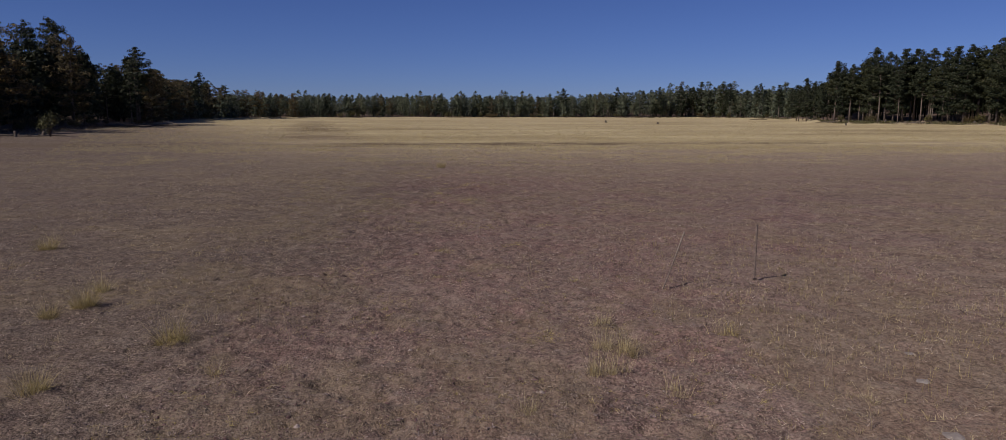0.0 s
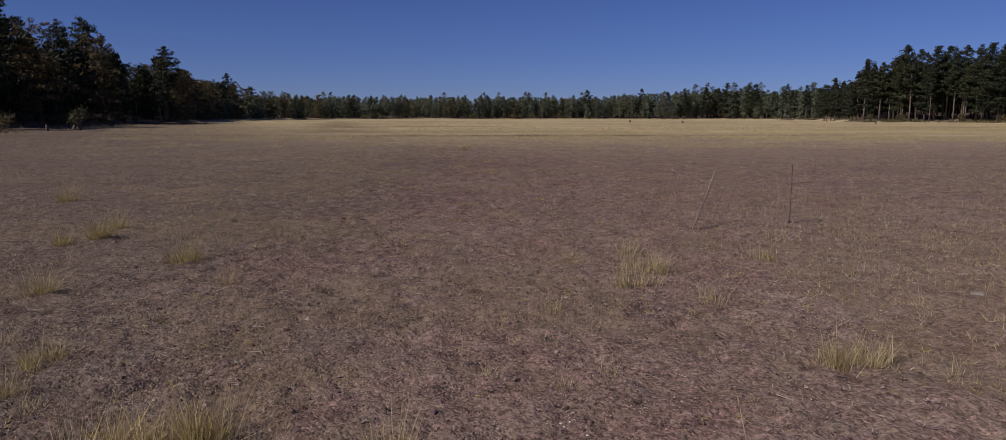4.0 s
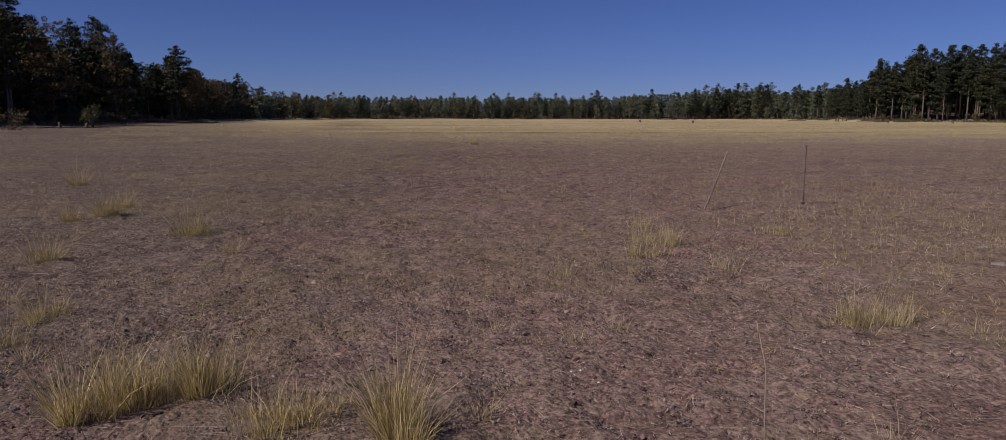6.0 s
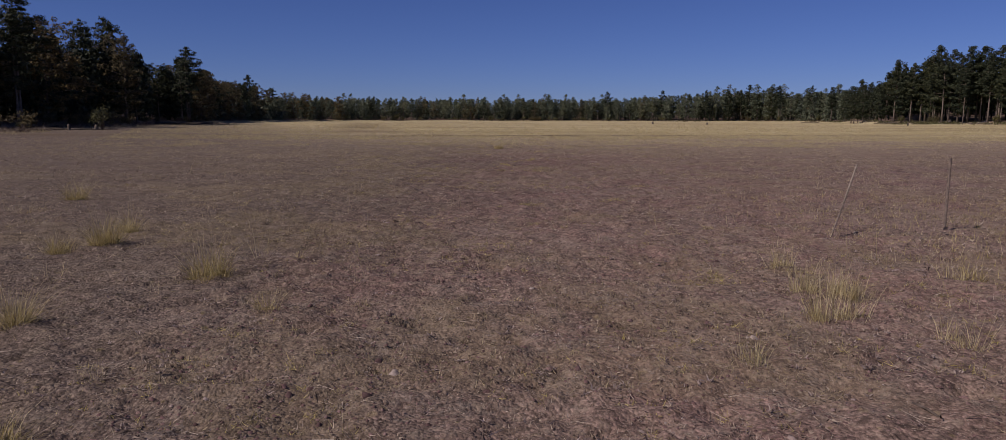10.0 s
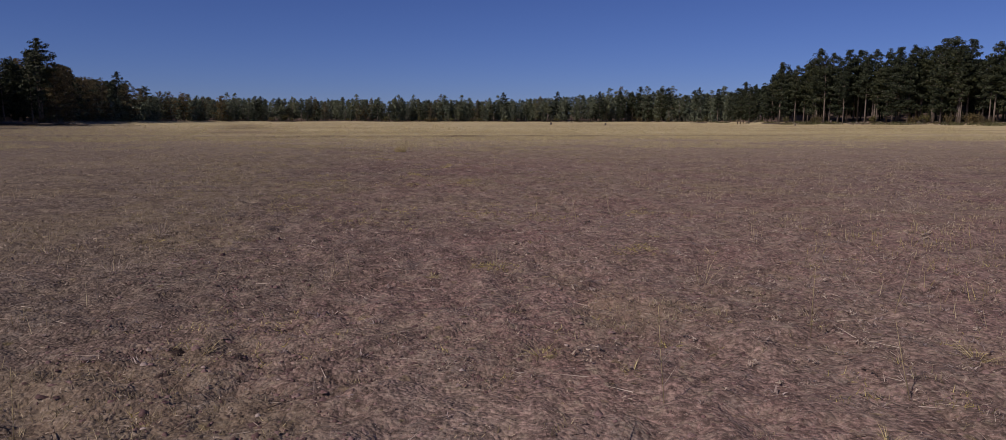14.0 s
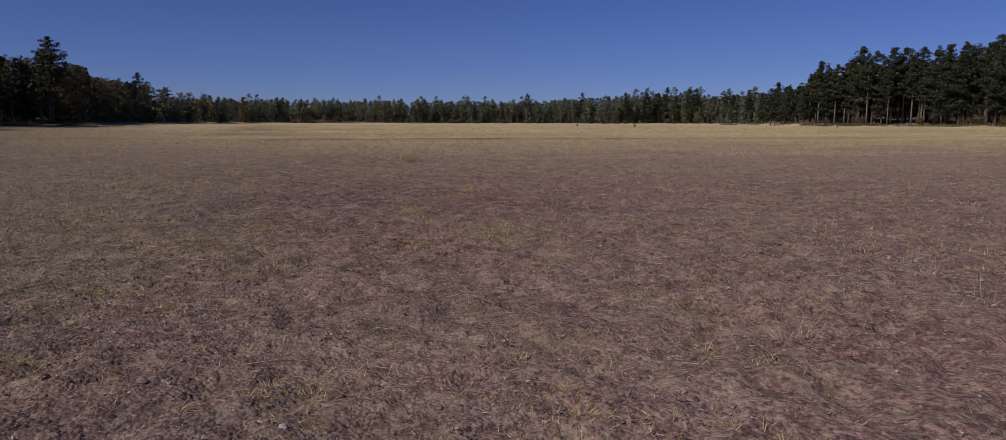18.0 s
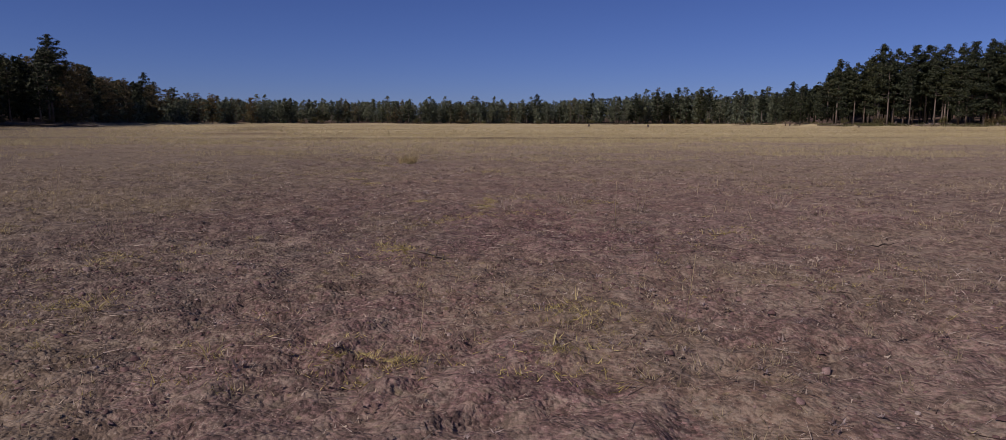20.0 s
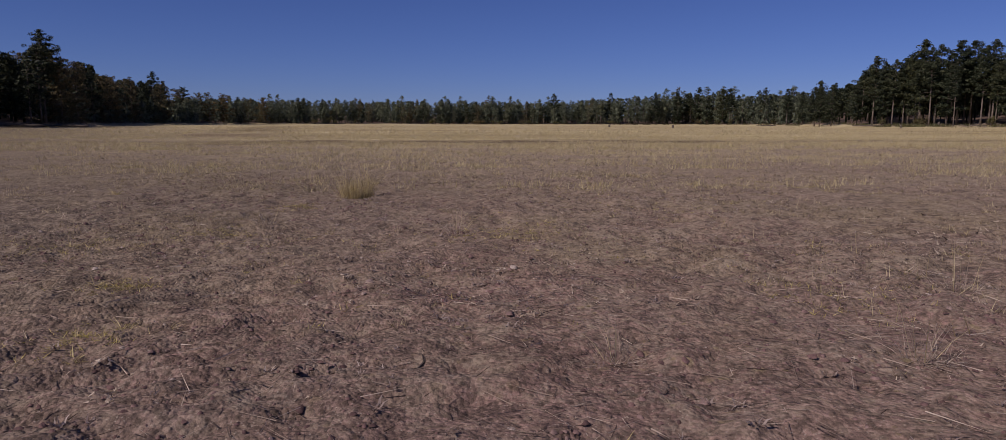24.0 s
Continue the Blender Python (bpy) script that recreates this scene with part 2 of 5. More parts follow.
    # needle litter on the climbing forest floor
    duff = m.ramp(m.noise(p, 0.8, 5.0), (0.3, (0.065, 0.044, 0.035)), (0.7, (0.150, 0.104, 0.080)))
    col = m.mix(m.add("MapRange", Value=xyz[2], From_Min=0.95, From_Max=1.3).outputs[0], col, duff)
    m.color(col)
    bits = m.math("MULTIPLY", m.math("SUBTRACT", 0.8, crumb["Distance"]), 0.009)
    h = m.math("ADD", bits, m.math("ADD", m.math("MULTIPLY", m.noise(p, 5.0, 3.0, 0.5), 0.055), m.math("MULTIPLY", m.noise(p, 15.0, 4.0, 0.6), 0.026)))
    return m.bump(h, 1.0, 1.0).m


def straw_material(name, *cols):
    m = Mat(name, 0.75, 0.25)
    m.color(m.ramp(island(m), *[(i / max(1, len(cols) - 1), c) for i, c in enumerate(cols)]))
    return m.leafy(0.35).m


def crumb_material():
    m = Mat("crumbs", 0.95, 0.1)
    tone = m.ramp(island(m), (0.0, (0.075, 0.046, 0.044)), (0.6, (0.140, 0.084, 0.080)), (0.93, (0.205, 0.138, 0.127)), (1.0, (0.32, 0.265, 0.235)))
    m.color(m.mix(1.0, tone, m.ramp(m.noise(m.place(), 60.0, 4.0, 0.7), (0.35, 0.7), (0.65, 1.3)), "MULTIPLY"))
    return m.m


def needle_material(name, a, b, c, through_light=0.08):
    m = Mat(name, 0.7, 0.25)
    leaf = m.ramp(island(m), (0.0, a), (0.55, b), (1.0, c))
    tone = m.ramp(each(m), (0.0, (0.75, 0.8, 0.85)), (0.5, (1.0, 1.0, 1.0)), (1.0, (1.18, 1.08, 0.9)))
    m.color(m.mix(1.0, leaf, tone, "MULTIPLY"))
    return m.leafy(through_light).m


def bark_material(name, dark, light):
    m = Mat(name, 0.95, 0.1)
    v = m.local((6.0, 6.0, 1.2))
    plates = m.add("TexVoronoi", Vector=v, Scale=1.4).outputs["Distance"]
    n = m.noise(v, 5.0, 5.0)
    m.color(m.mix(m.ramp(plates, (0.15, 1.0), (0.5, 0.0)), m.ramp(n, (0.3, dark), (0.7, light)), light))
    return m.bump(plates, 0.05, 0.8).m


def grey_wood_material():
    m = Mat("weathered_wood", 0.9, 0.15)
    n = m.noise(m.local((3.0, 3.0, 30.0)), 3.0, 5.0)
    m.color(m.ramp(n, (0.3, (0.04, 0.033, 0.028)), (0.7, (0.15, 0.12, 0.10))))
    return m.bump(n, 0.01).m


def rust_material(name, a, b, metal):
    m = Mat(name, 0.65, 0.4)
    m.b.inputs["Metallic"].default_value = metal
    n = m.noise(m.local((20.0, 20.0, 6.0)), 2.0, 5.0)
    m.color(m.ramp(n, (0.35, a), (0.65, b)))
    return m.bump(n, 0.001).m


def stone_material(name, dark, light):
    m = Mat(name, 0.85, 0.3)
    n = m.noise(m.local(), 14.0, 5.0)
    m.color(m.ramp(n, (0.3, dark), (0.7, light)))
    return m.bump(n, 0.01).m


SOIL = soil_material()
STRAW = straw_material("straw", (0.20, 0.145, 0.08), (0.42, 0.335, 0.19), (0.62, 0.52, 0.33))
GREYSTRAW = straw_material("grey_straw", (0.22, 0.16, 0.128), (0.40, 0.312, 0.248), (0.60, 0.50, 0.41))
OLIVE = straw_material("olive_grass", (0.20, 0.145, 0.056), (0.51, 0.40, 0.162), (0.76, 0.635, 0.325))
GREENISH = straw_material("green_grass", (0.12, 0.09, 0.035), (0.38, 0.30, 0.115), (0.64, 0.53, 0.28))
GOLD = straw_material("gold_grass", (0.31, 0.25, 0.13), (0.48, 0.40, 0.22), (0.64, 0.545, 0.325))
TAN = straw_material("tan_grass", (0.15, 0.115, 0.075), (0.30, 0.24, 0.145), (0.47, 0.385, 0.245))
BLOND = straw_material("blond_grass", (0.20, 0.145, 0.075), (0.48, 0.385, 0.20), (0.72, 0.61, 0.37))
MOSSY = straw_material("low_yellow_green", (0.20, 0.165, 0.05), (0.44, 0.36, 0.12), (0.66, 0.55, 0.24))
STAR = straw_material("yellow_star_grass", (0.21, 0.162, 0.070), (0.39, 0.312, 0.145), (0.58, 0.49, 0.27))
DEADLEAF = straw_material("dead_leaf", (0.16, 0.113, 0.102), (0.30, 0.230, 0.205), (0.47, 0.385, 0.345))
CLOD = crumb_material()
HERB = straw_material("withered_herb", (0.075, 0.052, 0.044), (0.28, 0.21, 0.165), (0.50, 0.41, 0.32))
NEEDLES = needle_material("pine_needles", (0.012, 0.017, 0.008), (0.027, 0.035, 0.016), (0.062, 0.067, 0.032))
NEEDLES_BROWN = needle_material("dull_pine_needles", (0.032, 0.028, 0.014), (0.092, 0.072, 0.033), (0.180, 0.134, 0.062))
# far pines: distance haze and sunlit faces put into a paler needle colour
NEEDLES_HAZED = needle_material("hazed_pine_needles", (0.050, 0.062, 0.040), (0.105, 0.124, 0.080), (0.165, 0.176, 0.116), 0.2)
STALK = straw_material("brown_stalk", (0.045, 0.032, 0.026), (0.11, 0.08, 0.065), (0.24, 0.18, 0.145))
SHRUB = needle_material("shrub_leaves", (0.042, 0.042, 0.016), (0.085, 0.080, 0.030), (0.14, 0.125, 0.05))
BARK = bark_material("pine_bark", (0.075, 0.058, 0.048), (0.21, 0.17, 0.145))
TWIG = bark_material("dark_twig", (0.045, 0.036, 0.03), (0.13, 0.10, 0.085))
WOOD = grey_wood_material()
STEEL = rust_material("rusty_steel", (0.085, 0.065, 0.055), (0.22, 0.165, 0.135), 0.1)
# rod's pale upper half: the sunlight on it is put into the colour
ROD = rust_material("pale_sunlit_rod", (0.16, 0.125, 0.10), (0.27, 0.22, 0.175), 0.0)
DARK_EARTH = Mat("dark_earth", 0.95, 0.1)
DARK_EARTH.color(DARK_EARTH.ramp(DARK_EARTH.noise(DARK_EARTH.local(), 40.0, 4.0), (0.3, (0.028, 0.021, 0.018)), (0.7, (0.085, 0.056, 0.049))))
DARK_EARTH = DARK_EARTH.m
STONE = stone_material("pale_stone", (0.15, 0.125, 0.112), (0.30, 0.265, 0.24))
WHITE = stone_material("white_stone", (0.50, 0.46, 0.43), (0.70, 0.67, 0.64))

# ---- mesh helpers ----
RS = np.random.RandomState(7)


def grid_noise(x, y, seed):
    """Smooth value noise between 0 and 1 on the plan, one unit to a cell."""
    xi, yi = np.floor(x).astype(np.int64), np.floor(y).astype(np.int64)
    fx, fy = x - xi, y - yi
    fx, fy = fx * fx * (3 - 2 * fx), fy * fy * (3 - 2 * fy)

    def corner(a, b):
        n = (a * 374761393 + b * 668265263 + seed * 974711) & 0x7FFFFFFF
        n = ((n ^ (n >> 13)) * 1274126177) & 0x7FFFFFFF
        return ((n ^ (n >> 16)) & 0xFFFF) / 65535.0

    a, b = corner(xi, yi), corner(xi + 1, yi)
    c, d = corner(xi, yi + 1), corner(xi + 1, yi + 1)
    return (a * (1 - fx) + b * fx) * (1 - fy) + (c * (1 - fx) + d * fx) * fy


EDGE_AZ = (-180, -70, -40, -34, -29, -24, -20.5, -17, -13, 0, 12, 18, 21, 24, 25.9, 26.8, 28, 31, 34, 38, 43, 70, 180)
EDGE_R = (110, 104, 106, 110, 148, 172, 280, 365, 450, 505, 510, 545, 490, 415, 372, 262, 238, 228, 224, 206, 182, 150, 120)


def edge(x, y):
    """How far from the origin the forest begins, in the direction of a place."""
    return np.interp(np.degrees(np.arctan2(x, y)), EDGE_AZ, EDGE_R)


def ground_z(x, y):
    """The height of the ground: a flat basin whose rim climbs under the trees."""
    x, y = np.asarray(x, float), np.asarray(y, float)
    r = np.hypot(x, y)
    e = edge(x, y)
    rim = np.clip((r - e + 4) * 0.045, 0, 8) + np.interp(np.degrees(np.arctan2(x, y)), (-33, -26), (0.05, 0.40)) * np.clip((r - 46) / (e - 46), 0, 1.2) ** 1.4
    rim = rim * np.clip((y + 60) / 90, 0, 1)
    near = np.exp(-((x + 0.5) / 16) ** 2) * np.clip((62 - y) / 20, 0, 1)
    z = (grid_noise(x * 1.3, y * 1.3, 3) - 0.5) * 0.05 + (grid_noise(x * 4.1, y * 4.1, 4) - 0.5) * 0.06
    lump = np.abs(grid_noise(x * 7.3, y * 7.3, 5) - 0.5)
    z = z - lump * 0.12 * (0.4 + grid_noise(x * 0.9, y * 0.9, 8)) - np.clip(0.28 - grid_noise(x * 6.1, y * 7.3, 6), 0, 1) * 0.16
    return rim + z * near + (grid_noise(x * 0.21, y * 0.21, 9) - 0.5) * 0.05


def bare_share(x, y):
    """Two patches with almost no grass, placed to fit the camera's near view: 1 in their middles, 0 outside."""
    away_from = np.minimum(np.hypot((x - 0.2) / 4.0, (y - 31.6) / 3.6), np.hypot((x + 0.4) / 3.8, (y - 15.6) / 2.6))
    return np.clip(2.4 - away_from * 1.7 + (grid_noise(x * 0.8, y * 0.8, 71) - 0.5) * 2.2, 0, 1)


def grass_share(x, y):
    """Where short grass grows on the bare ground: between 0 and 1, over a half in the grassy patches."""
    return grid_noise(x * 0.6 + 0.2 * y, y * 0.42, 51) * 0.55 + grid_noise(x * 1.9, y * 1.4, 52) * 0.3 + grid_noise(x * 5.0, y * 4.0, 53) * 0.15 - 0.22 * bare_share(x, y)


def to_mesh(name, verts, tris, material, smooth=False):
    me = bpy.data.meshes.new(name)
    verts, tris = np.asarray(verts, np.float32), np.asarray(tris, np.int32)
    me.vertices.add(len(verts))
    me.vertices.foreach_set("co", verts.ravel())
    me.loops.add(tris.size)
    me.loops.foreach_set("vertex_index", tris.ravel())
    me.polygons.add(len(tris))
    me.polygons.foreach_set("loop_start", np.arange(0, tris.size, 3, dtype=np.int32))
    me.polygons.foreach_set("loop_total", np.full(len(tris), 3, np.int32))
    if smooth:
        me.polygons.foreach_set("use_smooth", np.ones(len(tris), bool))
    me.update(calc_edges=True)
    me.materials.append(material)
    return me


def link(name, me, parent=None, label=""):
    ob = new(name, me)
    ob.parent = parent
    return tagged(ob, label)


def blade_arrays(base, length, az, lean, width, droop=0.3, rs=RS):
    """Bent grass blades: two tapering pieces each, three triangles."""
    n = len(base)
    d = np.stack([np.cos(az) * np.sin(lean), np.sin(az) * np.sin(lean), np.cos(lean)], 1)
    s = np.stack([-np.sin(az), np.cos(az), np.zeros(n)], 1)
    turn = rs.uniform(0, math.pi, n)
    s = s * np.cos(turn)[:, None] + np.stack([np.cos(az), np.sin(az), np.zeros(n)], 1) * np.sin(turn)[:, None]
    w = (s * np.asarray(width).reshape(-1, 1)) * 0.5
    L = np.asarray(length).reshape(-1, 1)
    mid = base + d * L * 0.55
    out = np.stack([np.cos(az), np.sin(az), -0.35 * np.ones(n)], 1)
    tip = base + d * L + out * L * droop * rs.uniform(0.2, 1, (n, 1)) * np.sin(lean)[:, None]
    v = np.stack([base - w, base + w, mid - w * 0.75, mid + w * 0.75, tip], 1).reshape(-1, 3)
    k = (np.arange(n) * 5)[:, None]
    f = np.concatenate([k + [0, 1, 3], k + [0, 3, 2], k + [2, 3, 4]], 0)
    return v, f


def spike_arrays(base, direction, width, rs=RS):
    """Single slim triangles from base along direction."""
    n = len(base)
    s = np.cross(direction, rs.normal(size=(n, 3)))
    s /= np.linalg.norm(s, axis=1)[:, None] + 1e-9
    w = s * np.asarray(width).reshape(-1, 1) * 0.5
    v = np.stack([base - w, base + w, base + direction], 1).reshape(-1, 3)
    return v, np.arange(3 * n).reshape(n, 3)


def tube_arrays(points, radii, sides):
    """A bent tapered tube through points."""
    P, R = np.asarray(points, float), np.asarray(radii, float)
    t = np.gradient(P, axis=0)
    t /= np.linalg.norm(t, axis=1)[:, None] + 1e-9
    ref = np.where(np.abs(t[:, 2:3]) > 0.8, [[1.0, 0, 0]], [[0, 0, 1.0]])
    u = np.cross(t, ref)
    u /= np.linalg.norm(u, axis=1)[:, None] + 1e-9
    v = np.cross(t, u)
    a = np.arange(sides) * 2 * math.pi / sides
    ring = P[:, None] + R[:, None, None] * (u[:, None] * np.cos(a)[None, :, None] + v[:, None] * np.sin(a)[None, :, None])
    V = ring.reshape(-1, 3)
    F = []
    for i in range(len(P) - 1):
        for j in range(sides):
            a0, a1 = i * sides + j, i * sides + (j + 1) % sides
            F += [(a0, a1, a1 + sides), (a0, a1 + sides, a0 + sides)]
    top = (len(P) - 1) * sides
    F += [(top, top + j, top + j + 1) for j in range(1, sides - 1)]
    F += [(0, j + 1, j) for j in range(1, sides - 1)]
    return V, np.array(F)


def join(parts):
    V, F, k = [], [], 0
    for v, f in parts:
        V.append(v)
        F.append(np.asarray(f) + k)
        k += len(v)
    return np.concatenate(V), np.concatenate(F)


# ---- ground: one sheet to the horizon, finest where the camera passes ----
def spread(lo, hi, step, reach_lo, reach_hi):
    mid = list(np.arange(lo, hi, step))
    for sign, start, reach in ((1, mid[-1], reach_hi), (-1, mid[0], reach_lo)):
        s, p, out = step, start, []
        while abs(p) < abs(reach):
            s = min(s * 1.09, 60)
            p += sign * s
            out.append(p)
        mid = mid + out if sign > 0 else out[::-1] + mid
    return np.array(mid)


gx, gy = spread(-4.2, 3.2, 0.065, -1500, 1500), spread(1.5, 38.0, 0.065, -900, 1700)
GX, GY = np.meshgrid(gx, gy)
gv = np.stack([GX, GY, ground_z(GX, GY)], -1).reshape(-1, 3)
nx, ny = len(gx), len(gy)
q = (np.arange(ny - 1)[:, None] * nx + np.arange(nx - 1)[None]).ravel()
gf = np.concatenate([np.stack([q, q + 1, q + nx + 1], 1), np.stack([q, q + nx + 1, q + nx], 1)])
ground = link("ground", to_mesh("ground", gv, gf, SOIL, True))
ground.data.attributes.new("bare", "FLOAT", "POINT").data.foreach_set("value", bare_share(GX, GY).ravel().astype(np.float32))
ground.data.attributes.new("grassy", "FLOAT", "POINT").data.foreach_set("value", grass_share(GX, GY).ravel().astype(np.float32))
tagged(ground, "dry mauve-brown earth turning to pale golden meadow", "ground", kind="structure")


GZ = gv[:, 2].reshape(ny, nx)


def surface(x, y):
    """The height of the ground sheet itself, on its own triangles."""
    x, y = np.asarray(x, float), np.asarray(y, float)
    i, j = np.clip(np.searchsorted(gx, x) - 1, 0, nx - 2), np.clip(np.searchsorted(gy, y) - 1, 0, ny - 2)
    u, v = (x - gx[i]) / (gx[i + 1] - gx[i]), (y - gy[j]) / (gy[j + 1] - gy[j])
    a, b, c, d = GZ[j, i], GZ[j, i + 1], GZ[j + 1, i + 1], GZ[j + 1, i]
    return np.where(u >= v, a + (b - a) * u + (c - b) * v, a + (d - a) * v + (c - d) * u)


# ---- trees ----
def clump_leaves(centres, sizes, leaves, rs, flat=0.6, leaf=1.0, broad=1.0):
    """Clumps of needles: small pointed sprays that lie on the skin of flattened balls, tips outwards and up."""
    C, R = np.repeat(centres, leaves, 0), np.repeat(sizes, leaves)
    n = len(C)
    u = rs.normal(0, 1, (n, 3)) + [0, 0, 0.25]
    u /= np.linalg.norm(u, axis=1)[:, None]
    at = C + u * R[:, None] * rs.uniform(0.65, 1.05, (n, 1)) * [1, 1, flat]
    nor = u * [1, 1, 1.3] + rs.normal(0, 0.38, (n, 3))
    nor /= np.linalg.norm(nor, axis=1)[:, None]
    d = np.cross(nor, rs.normal(0, 1, (n, 3))) + [0, 0, 0.25]
    d -= nor * (d * nor).sum(1)[:, None]
    d /= np.linalg.norm(d, axis=1)[:, None] + 1e-9
    side = np.cross(nor, d)
    ln = (R * rs.uniform(0.55, 1.0, n) * leaf)[:, None]
    w = side * ln * rs.uniform(0.28, 0.42, (n, 1)) * broad
    v = np.stack([at - d * ln * 0.4 - w, at - d * ln * 0.4 + w, at + d * ln * 0.7 + nor * ln * 0.15], 1).reshape(-1, 3)
    return v, np.arange(3 * n).reshape(n, 3)


def pine_parts(seed, h, start, radius, limbs, pads, leaves, size, lopsided=0.25, bare=0.0, point=0.75, leaf=0.75):
    """Trunk, branches and crown of a pine, root at the origin. start: share of the height below the crown."""
    rs = np.random.RandomState(seed)
    bend = rs.normal(0, 0.012 * h, 2)
    zz = np.linspace(0, 1, 7)
    axis = np.stack([bend[0] * zz ** 2, bend[1] * zz ** 2, zz * h * 0.98], 1)
    r0 = h * 0.0115
    trunk = tube_arrays(axis, r0 * (1.25 - 0.25 * np.minimum(1, zz * 8)) * (1.02 - zz * 0.93), 8)
    arms, tips, sizes = [], [], []
    lean = rs.uniform(0, 2 * math.pi)
    for i in range(limbs):
        u = (i + rs.uniform(0, 1)) / limbs
        z = h * (start + (1 - start) * u * 0.97)
        shape = (0.55 + 0.45 * min(1, u / 0.25)) * max(0.05, 1 - max(0, (u - 0.15) / 0.85) ** 1.5) ** point
        a = i * 2.4 + rs.uniform(-0.6, 0.6)
        reach = radius * shape * rs.uniform(0.5, 1.15) * (1 + lopsided * math.cos(a - lean))
        rise = reach * (rs.uniform(-0.2, 0.2) + 0.5 * u)
        root = np.array([np.interp(z, axis[:, 2], axis[:, 0]), np.interp(z, axis[:, 2], axis[:, 1]), z])
        out = np.array([math.cos(a), math.sin(a), 0])
        end = root + out * reach + [0, 0, rise]
        midp = root + out * reach * 0.5 + [0, 0, rise * 0.3]
        arms.append(tube_arrays([root, end], [h * 0.0035, h * 0.0008], 3) if pads < 2.5 else tube_arrays([root, midp, end], [h * 0.0035, h * 0.0022, h * 0.0008], 3))
        if u < bare and rs.uniform() < 0.6:
            continue
        k = max(1, int(round(pads * (0.35 + shape) + rs.uniform(-0.5, 0.5))))
        along = np.linspace(1.0, 0.45, k)[:, None] + rs.uniform(-0.1, 0.08, (k, 1))
        pad = rs.normal(0, 1, (k, 3)) * [0.10 * reach + 0.15, 0.10 * reach + 0.15, 0.12]
        tips.append(root + (end - root) * along + pad)
        sizes.append(size * (0.62 + 0.45 * shape) * rs.uniform(0.75, 1.25, k))
    tips.append(axis[-1] + np.array([[0, 0, -0.1], [0.25, 0.1, -0.8], [-0.25, -0.1, -1.2]]) * (h / 18))
    sizes.append(np.array([0.62, 0.8, 0.9]) * size)
    crown = clump_leaves(np.concatenate(tips), np.concatenate(sizes), leaves, rs, leaf=leaf)
    return trunk, join(arms), crown


def pine_tree(name, parts, leaf, label, group):
    trunk, arms, crown = parts
    e = new(name)
    tagged(e, label, "tree", group)
    link("trunk", to_mesh("trunk", *trunk, BARK, True), e)
    tagged(link("branchwork", to_mesh("branchwork", *arms, BARK), e), kind="stuff")
    link("crown", to_mesh("crown", *crown, leaf), e)
    return e


KINDS = {}
KINDS["tall"] = [pine_tree("pine_tree", pine_parts(s, 18.0, 0.38, 3.0, 42, 3, 42, 0.72, bare=0.1, point=0.75, leaf=0.58), NEEDLES,
                           "tall dark green pine with a bare pale lower trunk", "pines along the meadow's edge") for s in (1, 2, 3, 4)]
KINDS["full"] = [pine_tree("pine_tree", pine_parts(s, 16.0, 0.06, 4.9, 56, 4.4, 34, 0.68, 0.35, point=0.5, leaf=0.58), NEEDLES_BROWN,
                           "broad dark pine with shaggy branches almost to the ground", "pines along the meadow's edge") for s in (11, 12, 13, 14)]
KINDS["dense"] = [pine_tree("pine_tree", pine_parts(s, 16.0, 0.14, 3.4, 46, 3, 42, 0.76, 0.3, point=0.75, leaf=0.58), NEEDLES,
                            "dense dark green pine with low branches", "pines along the meadow's edge") for s in (15, 16, 17)]
KINDS["round"] = [pine_tree("pine_tree", pine_parts(s, 17.0, 0.08, 5.0, 60, 4.4, 36, 0.70, 0.3, point=0.42, leaf=0.56), NEEDLES,
                            "broad round-topped dark green pine", "pines along the meadow's edge") for s in (18, 19)]
KINDS["open"] = [pine_tree("pine_tree", pine_parts(s, 19.0, 0.48, 4.8, 36, 4.2, 42, 0.68, 0.1, 0.0, 1.05, 0.55), NEEDLES,
                           "old pine with an open layered crown above its neighbours", "pines along the meadow's edge") for s in (21, 22, 23)]
KINDS["back"] = [pine_tree("pine_tree", pine_parts(s, 16.0, st, 2.9, 26, 2, 16, 1.0, point=0.7), lf,
                           "dark green pine standing deep in the forest", "pines inside the forest") for s, st, lf in ((31, 0.3, NEEDLES), (32, 0.2, NEEDLES), (33, 0.4, NEEDLES))]
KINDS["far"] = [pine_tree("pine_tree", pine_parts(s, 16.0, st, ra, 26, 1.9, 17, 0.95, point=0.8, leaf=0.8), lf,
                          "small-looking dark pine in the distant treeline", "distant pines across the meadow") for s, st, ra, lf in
                ((41, 0.1, 3.0, NEEDLES_HAZED), (42, 0.14, 3.4, NEEDLES_HAZED), (43, 0.2, 3.0, NEEDLES_HAZED), (44, 0.08, 3.6, NEEDLES_BROWN), (45, 0.35, 2.4, NEEDLES_HAZED), (46, 0.3, 2.8, NEEDLES), (47, 0.12, 2.6, NEEDLES_HAZED))]
HEIGHT = {"tall": 18.0, "full": 16.0, "dense": 16.0, "round": 17.0, "open": 19.0, "back": 16.0, "far": 16.0}
USED = set()
tr = random.Random(5)


